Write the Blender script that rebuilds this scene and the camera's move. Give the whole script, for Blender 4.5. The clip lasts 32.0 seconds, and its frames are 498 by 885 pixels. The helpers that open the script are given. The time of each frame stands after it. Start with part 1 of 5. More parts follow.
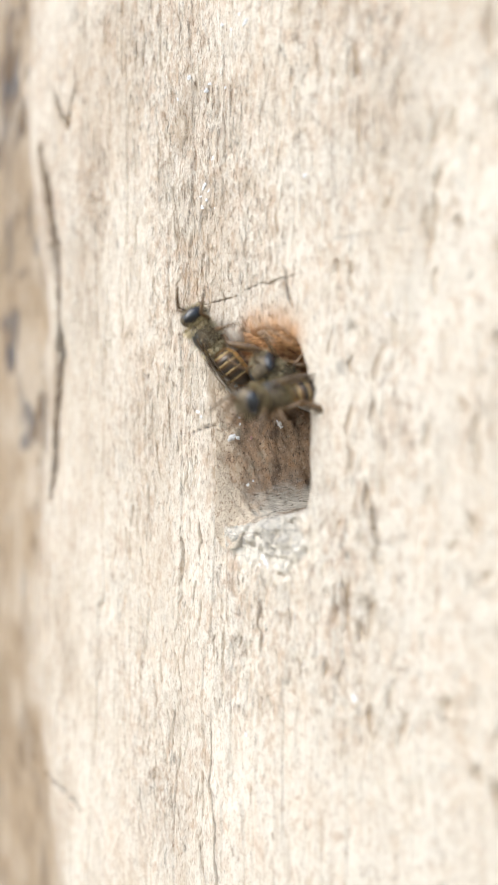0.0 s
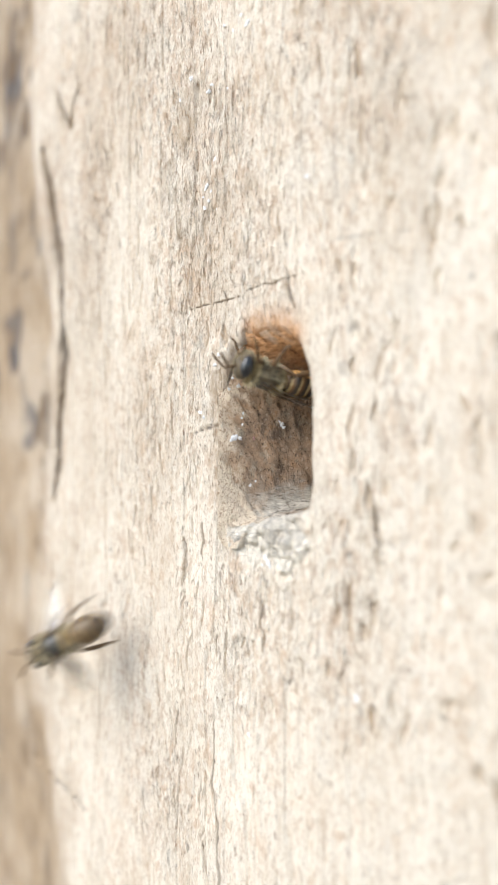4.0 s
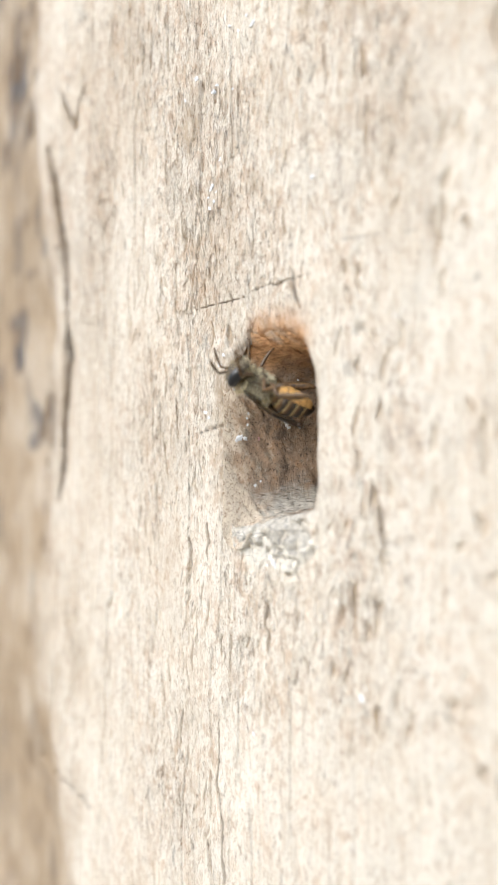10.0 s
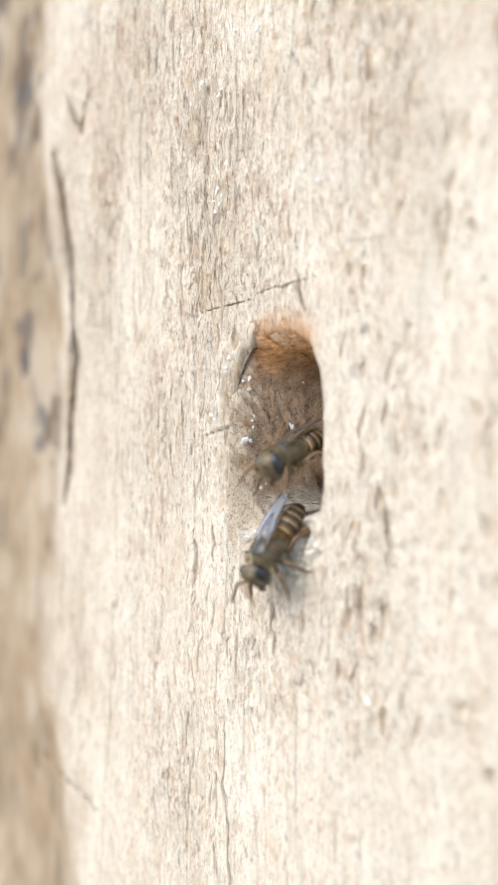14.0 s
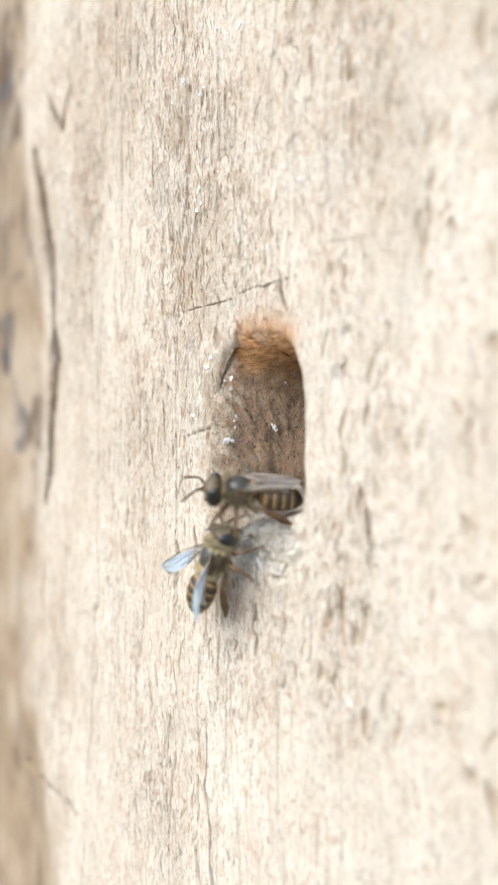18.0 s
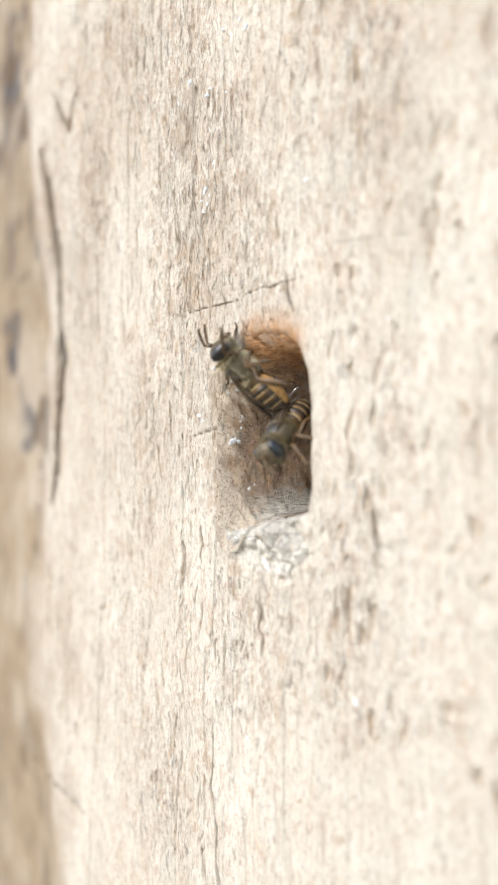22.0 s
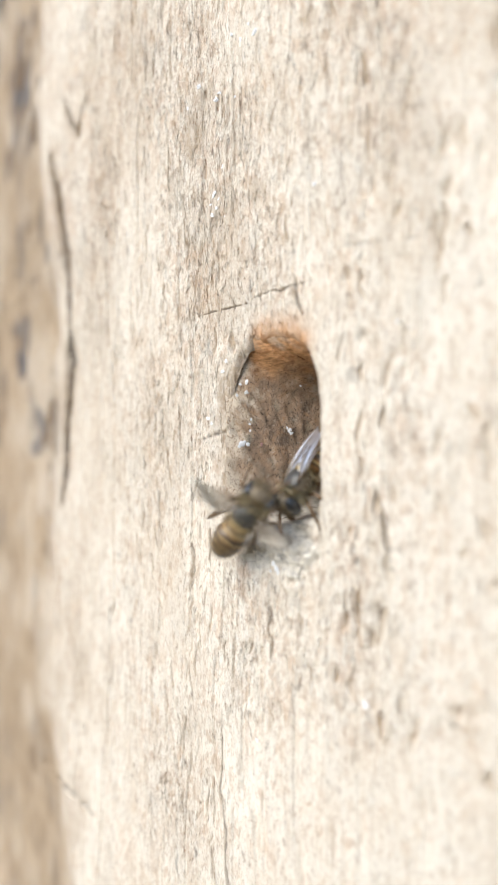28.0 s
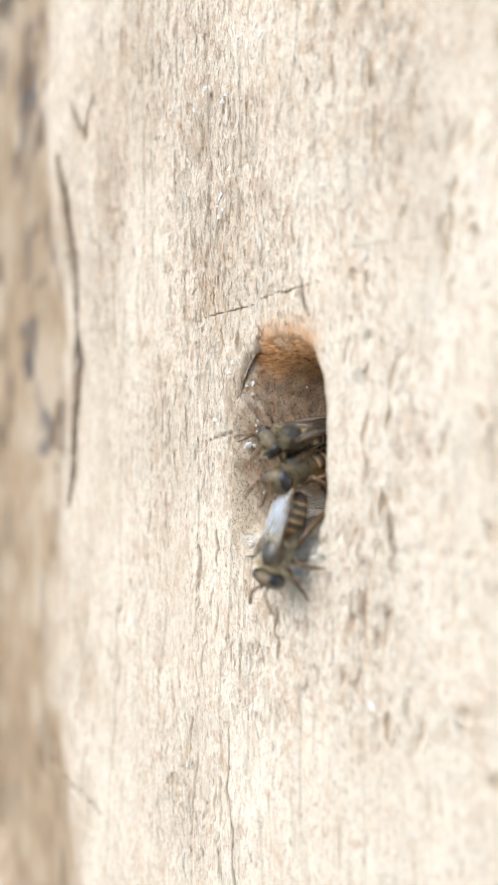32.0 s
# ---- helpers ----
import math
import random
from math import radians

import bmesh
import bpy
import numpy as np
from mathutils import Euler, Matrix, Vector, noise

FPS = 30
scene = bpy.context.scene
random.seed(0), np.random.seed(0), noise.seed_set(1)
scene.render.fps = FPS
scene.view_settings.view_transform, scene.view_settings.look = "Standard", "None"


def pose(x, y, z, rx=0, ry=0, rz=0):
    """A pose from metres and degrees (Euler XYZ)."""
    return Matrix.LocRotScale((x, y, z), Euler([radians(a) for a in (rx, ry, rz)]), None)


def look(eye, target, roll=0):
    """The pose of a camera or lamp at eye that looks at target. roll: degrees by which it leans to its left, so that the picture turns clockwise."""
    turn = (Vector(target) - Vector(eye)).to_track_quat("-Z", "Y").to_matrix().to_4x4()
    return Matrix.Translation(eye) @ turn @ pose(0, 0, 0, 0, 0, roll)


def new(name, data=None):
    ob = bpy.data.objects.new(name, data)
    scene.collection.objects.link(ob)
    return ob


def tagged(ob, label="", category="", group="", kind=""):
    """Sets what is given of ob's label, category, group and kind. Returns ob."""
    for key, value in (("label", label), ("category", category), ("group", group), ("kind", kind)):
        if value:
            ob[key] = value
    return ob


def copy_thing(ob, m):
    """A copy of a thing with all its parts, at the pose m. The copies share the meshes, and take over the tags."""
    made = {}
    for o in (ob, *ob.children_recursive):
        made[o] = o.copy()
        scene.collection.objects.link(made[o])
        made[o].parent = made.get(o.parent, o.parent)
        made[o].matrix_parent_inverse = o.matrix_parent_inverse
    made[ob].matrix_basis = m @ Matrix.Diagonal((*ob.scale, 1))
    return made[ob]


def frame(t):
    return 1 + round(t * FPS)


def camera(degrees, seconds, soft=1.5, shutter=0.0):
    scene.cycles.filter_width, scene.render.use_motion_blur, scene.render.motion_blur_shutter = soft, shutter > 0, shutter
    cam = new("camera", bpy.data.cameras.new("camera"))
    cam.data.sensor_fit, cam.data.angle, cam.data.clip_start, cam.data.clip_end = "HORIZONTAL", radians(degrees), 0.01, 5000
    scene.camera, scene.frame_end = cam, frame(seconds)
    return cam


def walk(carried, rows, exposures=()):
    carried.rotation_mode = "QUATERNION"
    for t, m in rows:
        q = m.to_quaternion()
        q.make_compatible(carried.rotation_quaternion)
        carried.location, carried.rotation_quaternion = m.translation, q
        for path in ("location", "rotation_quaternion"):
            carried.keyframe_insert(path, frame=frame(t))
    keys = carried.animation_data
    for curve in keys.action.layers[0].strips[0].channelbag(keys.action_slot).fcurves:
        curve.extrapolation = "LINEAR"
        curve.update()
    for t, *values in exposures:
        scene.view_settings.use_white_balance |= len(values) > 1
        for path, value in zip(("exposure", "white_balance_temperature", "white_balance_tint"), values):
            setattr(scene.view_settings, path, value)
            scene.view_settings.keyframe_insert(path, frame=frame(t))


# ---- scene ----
MM = 0.001
ABDOMEN = 5.0  # length of a bee's abdomen in mm

# the camera, held by hand a few centimetres from the log
cam = camera(43, 32.0, soft=1.1, shutter=0.5)
cam.data.dof.use_dof = True
cam.data.dof.focus_distance = 0.0703
cam.data.dof.aperture_fstop = 13.0
PATH = [
    (0, (35.624, -54.259, -2.686), (-1.936, 0.011, -2.611), 0.042),
    (0.5, (35.696, -54.234, -2.626), (-1.891, 0.017, -2.606), 0.035),
    (1, (35.710, -54.268, -2.473), (-2.010, -0.109, -2.572), 0.002),
    (1.5, (35.757, -54.264, -2.489), (-2.051, -0.167, -2.582), 0.022),
    (2, (35.711, -54.225, -2.612), (-1.888, 0.019, -2.603), 0.018),
    (2.5, (35.708, -54.217, -2.552), (-1.963, -0.023, -2.584), 0.018),
    (3, (35.659, -54.258, -2.569), (-1.979, -0.042, -2.580), 0.009),
    (3.5, (35.788, -54.250, -2.573), (-2.071, -0.188, -2.572), 0.002),
    (5.5, (35.674, -54.364, -2.555), (-2.123, -0.259, -2.554), 0.015),
    (6, (35.631, -54.240, -2.609), (-1.867, 0.072, -2.573), 0.021),
    (6.5, (35.694, -54.320, -2.594), (-1.994, -0.138, -2.552), 0.008),
    (7, (35.616, -54.333, -2.572), (-1.854, -0.001, -2.552), 0.010),
    (7.5, (35.739, -54.273, -2.605), (-1.856, -0.027, -2.555), 0.012),
    (8, (35.734, -54.296, -2.611), (-1.959, -0.118, -2.552), 0.019),
    (8.5, (35.682, -54.340, -2.581), (-2.060, -0.196, -2.552), 0.010),
    (9, (35.668, -54.381, -2.555), (-2.186, -0.316, -2.551), 0.001),
    (9.5, (35.649, -54.387, -2.555), (-2.193, -0.313, -2.551), 0.011),
    (10, (35.737, -54.410, -2.424), (-2.464, -0.589, -2.539), 0.014),
    (10.5, (35.590, -54.458, -2.521), (-2.400, -0.488, -2.544), 0.031),
    (11, (35.605, -54.618, -2.408), (-2.591, -0.795, -2.512), 0.024),
    (11.5, (35.609, -54.690, -2.345), (-2.884, -1.078, -2.496), 0.015),
    (12, (35.508, -54.702, -2.455), (-2.861, -1.001, -2.445), 0.010),
    (12.5, (35.604, -54.714, -2.364), (-3.008, -1.187, -2.403), -0.019),
    (13, (35.529, -54.677, -2.414), (-2.867, -0.995, -2.353), -0.009),
    (13.5, (35.584, -54.682, -2.387), (-2.880, -1.049, -2.302), -0.008),
    (15.5, (35.623, -54.616, -2.398), (-2.671, -0.862, -2.325), -0.044),
    (16, (35.597, -54.512, -2.343), (-2.172, -0.387, -2.259), -0.054),
    (16.5, (35.833, -54.048, -2.483), (-1.198, 0.584, -2.280), -0.051),
    (17, (35.834, -54.055, -2.442), (-1.325, 0.491, -2.270), -0.037),
    (17.5, (35.845, -54.075, -2.426), (-1.329, 0.460, -2.276), -0.049),
    (18, (35.806, -54.099, -2.424), (-1.505, 0.343, -2.269), -0.057),
    (18.5, (35.880, -54.073, -2.412), (-1.549, 0.288, -2.261), -0.048),
    (19, (35.759, -54.282, -2.372), (-1.784, -0.000, -2.238), -0.041),
    (19.5, (35.724, -54.302, -2.394), (-1.934, -0.100, -2.227), -0.043),
    (20, (35.791, -54.256, -2.384), (-1.852, -0.044, -2.226), -0.035),
    (20.5, (35.767, -54.258, -2.398), (-1.814, -0.003, -2.227), -0.050),
    (21, (35.767, -54.283, -2.399), (-1.852, -0.055, -2.229), -0.050),
    (21.5, (35.778, -54.253, -2.413), (-1.843, -0.026, -2.230), -0.028),
    (22, (35.741, -54.301, -2.356), (-1.971, -0.137, -2.222), -0.040),
    (22.5, (35.764, -54.282, -2.373), (-1.982, -0.141, -2.224), -0.042),
    (23, (35.725, -54.306, -2.379), (-1.936, -0.107, -2.224), -0.055),
    (23.5, (35.764, -54.274, -2.384), (-1.861, -0.049, -2.225), -0.051),
    (24, (35.735, -54.426, -2.351), (-2.087, -0.338, -2.190), -0.037),
    (24.5, (35.690, -54.394, -2.331), (-2.127, -0.302, -2.161), -0.065),
    (25, (35.666, -54.419, -2.333), (-2.184, -0.351, -2.160), -0.051),
    (25.5, (35.612, -54.444, -2.331), (-2.218, -0.361, -2.162), -0.042),
    (27.5, (35.655, -54.586, -2.360), (-2.581, -0.791, -2.095), -0.074),
    (28, (35.618, -54.629, -2.250), (-2.642, -0.851, -1.921), -0.086),
    (28.5, (35.650, -54.647, -2.162), (-2.781, -0.991, -1.854), -0.125),
    (29, (35.623, -54.652, -2.155), (-2.765, -0.966, -1.826), -0.102),
    (29.5, (35.645, -54.650, -2.089), (-2.786, -0.994, -1.822), -0.116),
    (30, (35.610, -54.707, -2.156), (-2.875, -1.090, -1.820), -0.088),
    (30.5, (35.640, -54.730, -2.142), (-2.974, -1.206, -1.809), -0.099),
    (31, (35.638, -54.758, -2.142), (-2.971, -1.231, -1.751), -0.126),
    (31.5, (35.563, -54.840, -2.077), (-3.071, -1.330, -1.764), -0.127),
    (32, (35.671, -54.784, -2.065), (-3.093, -1.368, -1.782), -0.126),
]
EXPOSURE = 0.78
walk(cam, [(t, look([v * MM for v in eye], [v * MM for v in target], roll)) for t, eye, target, roll in PATH],
     exposures=[(0, EXPOSURE), (32, EXPOSURE)])

# ---- light: bright, hazy daylight ----
world = bpy.data.worlds.new("world")
scene.world = world
world.use_nodes = True
sky = world.node_tree.nodes.new("ShaderNodeTexSky")
sky.sky_type, sky.sun_disc = "NISHITA", False
sky.sun_elevation, sky.sun_rotation = radians(39), radians(192)
world.node_tree.links.new(sky.outputs[0], world.node_tree.nodes["Background"].inputs[0])
world.node_tree.nodes["Background"].inputs[1].default_value = 0.13
sun = new("sun", bpy.data.lights.new("sun", "SUN"))
sun.data.energy, sun.data.angle, sun.data.color = 2.1, radians(48), (1.0, 0.98, 0.91)
sun.matrix_world = look((-0.22, -1.0, 0.85), (0, 0, 0))


# ---- materials ----
class Nodes:
    """A short way to write a node material."""

    def __init__(self, name, rough=0.7, spec=0.3):
        self.mat = bpy.data.materials.new(name)
        self.mat.use_nodes = True
        self.tree = self.mat.node_tree
        self.bsdf = self.tree.nodes["Principled BSDF"]
        self.bsdf.inputs["Roughness"].default_value = rough
        self.bsdf.inputs["Specular IOR Level"].default_value = spec
        self.place = self.tree.nodes.new("ShaderNodeTexCoord").outputs["Object"]

    def link(self, a, b):
        self.tree.links.new(a, b)

    def scaled(self, sx, sy, sz):
        n = self.tree.nodes.new("ShaderNodeMapping")
        n.inputs["Scale"].default_value = (sx, sy, sz)
        self.link(self.place, n.inputs["Vector"])
        return n.outputs[0]

    def noise(self, size, detail=3.0, rough=0.55, warp=0.0):
        """Noise whose cells are about size (three lengths in mm)."""
        n = self.tree.nodes.new("ShaderNodeTexNoise")
        n.inputs["Scale"].default_value = 1.0
        n.inputs["Detail"].default_value = detail
        n.inputs["Roughness"].default_value = rough
        n.inputs["Distortion"].default_value = warp
        self.link(self.scaled(*[1000.0 / s for s in size]), n.inputs["Vector"])
        return n.outputs["Fac"]

    def cells(self, size, warp=0.0):
        """Lumps of about size (in mm): a chance value for each, and the distance from the seams between them."""
        place = self.scaled(*[1000.0 / v for v in size])
        shift = self.tree.nodes.new("ShaderNodeTexNoise")
        shift.inputs["Scale"].default_value = 1.3
        bent = self.mix(warp, place, shift.outputs["Color"], "ADD")
        self.link(place, shift.inputs["Vector"])
        lump, seam = [self.tree.nodes.new("ShaderNodeTexVoronoi") for _ in range(2)]
        seam.feature = "DISTANCE_TO_EDGE"
        for v in (lump, seam):
            v.inputs["Scale"].default_value = 1.0
            self.link(bent, v.inputs["Vector"])
        grey = self.tree.nodes.new("ShaderNodeRGBToBW")
        self.link(lump.outputs["Color"], grey.inputs[0])
        return grey.outputs[0], seam.outputs["Distance"]

    def ramp(self, fac, stops):
        n = self.tree.nodes.new("ShaderNodeValToRGB")
        el = n.color_ramp.elements
        while len(el) < len(stops):
            el.new(0.5)
        for e, (p, c) in zip(el, stops):
            e.position = p
            e.color = (*c, 1) if isinstance(c, tuple) else (c, c, c, 1)
        self.link(fac, n.inputs[0])
        return n.outputs[0]

    def mix(self, fac, a, b, kind="MIX"):
        n = self.tree.nodes.new("ShaderNodeMix")
        n.data_type, n.blend_type = "RGBA", kind
        for value, socket in ((fac, n.inputs[0]), (a, n.inputs[6]), (b, n.inputs[7])):
            if isinstance(value, (int, float)):
                socket.default_value = value
            elif isinstance(value, tuple):
                socket.default_value = (*value, 1)
            else:
                self.link(value, socket)
        return n.outputs[2]

    def math(self, kind, a, b=0.0):
        n = self.tree.nodes.new("ShaderNodeMath")
        n.operation = kind
        for value, socket in ((a, n.inputs[0]), (b, n.inputs[1])):
            if isinstance(value, (int, float)):
                socket.default_value = value
            else:
                self.link(value, socket)
        return n.outputs[0]

    def attr(self, name):
        n = self.tree.nodes.new("ShaderNodeAttribute")
        n.attribute_name = name
        return n.outputs["Fac"]

    def chance(self):
        return self.tree.nodes.new("ShaderNodeObjectInfo").outputs["Random"]

    def done(self, color, bump=None, depth=0.1):
        """depth: height of the relief in mm."""
        if isinstance(color, tuple):
            self.bsdf.inputs["Base Color"].default_value = (*color, 1)
        else:
            self.link(color, self.bsdf.inputs["Base Color"])
        if bump is not None:
            n = self.tree.nodes.new("ShaderNodeBump")
            n.inputs["Strength"].default_value = 1.0
            n.inputs["Distance"].default_value = depth * MM
            self.link(bump, n.inputs["Height"])
            self.link(n.outputs[0], self.bsdf.inputs["Normal"])
        return self.mat


def weathered_wood():
    n = Nodes("weathered_wood", 0.85, 0.15)
    rugged = n.attr("rugged")
    broad = n.noise((9, 9, 24), 4, 0.6)
    base = n.ramp(broad, [(0.30, (0.665, 0.575, 0.47)), (0.46, (0.745, 0.67, 0.57)), (0.64, (0.79, 0.725, 0.63))])
    # warm stains, greyer bleached places and pale raised fibres
    rosy = n.noise((2.4, 2.4, 5.2), 5, 0.66, 0.6)
    base = n.mix(n.ramp(n.math("ADD", rosy, n.math("MULTIPLY", rugged, 0.05)), [(0.53, 0.0), (0.75, 0.5)]), base, (0.64, 0.475, 0.35))
    ashen = n.noise((3.4, 3.4, 9.0), 4, 0.6, 0.4)
    base = n.mix(n.ramp(ashen, [(0.52, 0.0), (0.70, 0.40)]), base, (0.61, 0.565, 0.495))
    streak = n.noise((0.7, 0.7, 4.5), 6, 0.66, 0.6)
    base = n.mix(n.ramp(streak, [(0.46, 0.0), (0.68, 0.45)]), base, (0.82, 0.755, 0.66))
    base = n.mix(n.ramp(streak, [(0.34, 0.5), (0.48, 0.0)]), base, (0.57, 0.44, 0.325))
    blotch = n.noise((0.85, 0.85, 1.5), 4, 0.62, 0.6)
    base = n.mix(n.ramp(n.math("ADD", blotch, n.math("MULTIPLY", rugged, 0.09)), [(0.545, 0.0), (0.62, 0.40), (0.70, 0.62)]), base, n.ramp(ashen, [(0.45, (0.56, 0.40, 0.28)), (0.58, (0.54, 0.46, 0.37))]))
    fleck = n.noise((0.34, 0.34, 0.75), 5, 0.7, 0.7)
    base = n.mix(n.ramp(fleck, [(0.53, 0.0), (0.66, 0.7)]), base, (0.52, 0.40, 0.30))
    base = n.mix(n.ramp(fleck, [(0.34, 0.6), (0.47, 0.0)]), base, (0.84, 0.78, 0.69))
    # thin split lines along the grain, where the surface is rough
    vein = n.math("ABSOLUTE", n.math("SUBTRACT", n.noise((0.62, 0.62, 4.6), 3, 0.6, 0.9), 0.5))
    split = n.ramp(vein, [(0.0, 1.0), (0.012, 0.5), (0.026, 0.0)])
    gate = n.ramp(n.math("ADD", n.noise((0.9, 0.9, 2.0), 3, 0.6), n.math("MULTIPLY", rugged, 0.13)), [(0.58, 0.0), (0.70, 1.0)])
    split = n.math("MULTIPLY", split, gate)
    # pits of two sizes
    pit = n.ramp(n.math("ADD", n.noise((0.26, 0.26, 1.0), 5, 0.68, 0.9), n.math("MULTIPLY", rugged, 0.045)), [(0.625, 0.0), (0.675, 0.55), (0.75, 1.0)])
    speck = n.ramp(n.math("ADD", n.noise((0.13, 0.13, 0.24), 3, 0.6, 0.6), n.math("MULTIPLY", rugged, 0.06)), [(0.61, 0.0), (0.71, 0.9)])
    tint = n.ramp(n.noise((1.6, 1.6, 3.0), 3, 0.6), [(0.40, (0.44, 0.27, 0.17)), (0.52, (0.31, 0.215, 0.15)), (0.66, (0.27, 0.25, 0.235))])
    color = n.mix(n.math("MULTIPLY", split, 0.70), base, tint)
    color = n.mix(n.math("MULTIPLY", pit, 0.85), color, tint)
    color = n.mix(n.math("MULTIPLY", speck, 0.65), color, tint)
    # brown of the stains, and of the shade painted along the cracks
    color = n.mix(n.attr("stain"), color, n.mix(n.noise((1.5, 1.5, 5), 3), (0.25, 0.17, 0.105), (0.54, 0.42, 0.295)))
    # dark grey-brown: shade painted into the cracks, and the grey patches
    color = n.mix(n.attr("soot"), color, n.mix(n.ramp(n.noise((4, 4, 6), 2), [(0.42, 0.0), (0.58, 1.0)]), (0.15, 0.095, 0.055), (0.105, 0.11, 0.125)))
    # the crust on the sill: pale lumps with dark seams
    lump, seam = n.cells((3.2, 3.2, 2.0), 1.1)
    crust = n.ramp(n.math("ADD", n.math("MULTIPLY", lump, 0.45), n.math("MULTIPLY", n.noise((1.0, 1.0, 0.6), 5, 0.65, 0.9), 0.6)),
                   [(0.36, (0.38, 0.355, 0.32)), (0.45, (0.57, 0.53, 0.47)), (0.56, (0.73, 0.675, 0.59)), (0.68, (0.83, 0.775, 0.68))])
    crust = n.mix(n.ramp(seam, [(0.0, 0.55), (0.05, 0.0)]), crust, (0.28, 0.25, 0.225))
    color = n.mix(n.attr("grey"), color, crust)
    # orange of the upper rim: resin plus bounced light painted in
    color = n.mix(n.attr("resin"), color, n.mix(n.noise((0.7, 0.7, 0.45), 4, 0.65), (0.50, 0.19, 0.065), (0.86, 0.50, 0.24)))
    relief = n.math("SUBTRACT", n.math("MULTIPLY", streak, 0.5), n.math("ADD", n.math("ADD", pit, split), n.math("MULTIPLY", speck, 0.45)))
    relief = n.math("ADD", relief, n.math("MULTIPLY", n.noise((0.11, 0.11, 0.20), 3, 0.65), 0.9))
    relief = n.math("SUBTRACT", relief, n.math("MULTIPLY", fleck, 1.1))
    return n.done(color, relief, 0.11)


def bore_wood():
    """The wall of the entrance: trodden brown, with resin and its painted glow towards the top and a pale crust below.
    """
    n = Nodes("bore_wood", 0.72, 0.3)
    big = n.noise((2.4, 2.4, 3.2), 4, 0.65, 0.4)
    color = n.ramp(big, [(0.34, (0.14, 0.095, 0.068)), (0.45, (0.34, 0.235, 0.16)), (0.56, (0.45, 0.30, 0.195)), (0.68, (0.58, 0.46, 0.34))])
    rust = n.noise((1.3, 1.3, 1.6), 4, 0.6, 0.8)
    color = n.mix(n.ramp(rust, [(0.54, 0.0), (0.66, 0.6)]), color, (0.43, 0.245, 0.125))
    color = n.mix(n.ramp(rust, [(0.32, 0.5), (0.42, 0.0)]), color, (0.33, 0.29, 0.22))
    chips = n.noise((0.26, 0.26, 0.36), 5, 0.72, 0.8)
    color = n.mix(n.ramp(chips, [(0.36, 0.85), (0.46, 0.0)]), color, (0.055, 0.040, 0.033))
    color = n.mix(n.ramp(chips, [(0.57, 0.0), (0.68, 0.7)]), color, (0.64, 0.54, 0.42))
    # the lit orange of the roof is part of this colour
    amber = n.mix(n.ramp(n.noise((1.2, 0.7, 0.30), 5, 0.65, 0.5), [(0.36, 0.0), (0.62, 1.0)]), (0.42, 0.175, 0.065), (0.84, 0.47, 0.22))
    color = n.mix(n.attr("resin"), color, n.mix(n.ramp(chips, [(0.34, 0.6), (0.45, 0.0)]), amber, (0.20, 0.075, 0.03)))
    crust = n.noise((1.6, 0.7, 0.25), 5, 0.65, 0.6)
    color = n.mix(n.attr("grey"), color, n.ramp(crust, [(0.34, (0.14, 0.125, 0.11)), (0.42, (0.42, 0.385, 0.335)), (0.56, (0.60, 0.56, 0.49)), (0.68, (0.72, 0.68, 0.61))]))
    color = n.mix(n.attr("lip"), color, n.mix(n.ramp(chips, [(0.38, 0.0), (0.50, 1.0)]), (0.44, 0.30, 0.20), (0.78, 0.67, 0.53)))
    relief = n.math("ADD", chips, n.math("MULTIPLY", n.noise((0.12, 0.12, 0.16), 2), 0.4))
    return n.done(color, relief, 0.34)


def plain(name, color, rough=0.6, spec=0.3, grain=0.3, depth=0.02, other=None):
    n = Nodes(name, rough, spec)
    f = n.noise((grain, grain, grain), 3)
    return n.done(n.mix(n.ramp(f, [(0.35, 0.0), (0.65, 1.0)]), color, other or tuple(0.6 * c for c in color)), f, depth)


def chitin():
    """Amber at the front of each ring of the abdomen and dark behind, a little different on each bee."""
    n = Nodes("chitin", 0.33, 0.5)
    f = n.noise((0.25, 0.25, 0.25), 3)
    dark = n.mix(n.ramp(f, [(0.35, 0.0), (0.65, 1.0)]), (0.030, 0.024, 0.020), (0.065, 0.045, 0.030))
    axes = n.tree.nodes.new("ShaderNodeSeparateXYZ")
    n.link(n.place, axes.inputs[0])
    along = n.math("MULTIPLY", axes.outputs[0], -5.4 * 1000 / ABDOMEN)
    ring = n.ramp(n.math("ADD", n.math("FRACT", along), n.math("MULTIPLY", f, 0.25)), [(0.30, 0.9), (0.70, 0.0)])
    ring = n.math("MULTIPLY", ring, n.ramp(n.math("DIVIDE", along, 5.4), [(0.35, 1.0), (0.9, 0.25)]))
    ring = n.math("MULTIPLY", ring, n.ramp(n.chance(), [(0.0, 0.45), (1.0, 1.0)]))
    ring = n.math("MAXIMUM", ring, n.ramp(along, [(0.55, 0.85), (0.95, 0.0)]))
    return n.done(n.mix(ring, dark, (0.36, 0.18, 0.065)), f, 0.012)


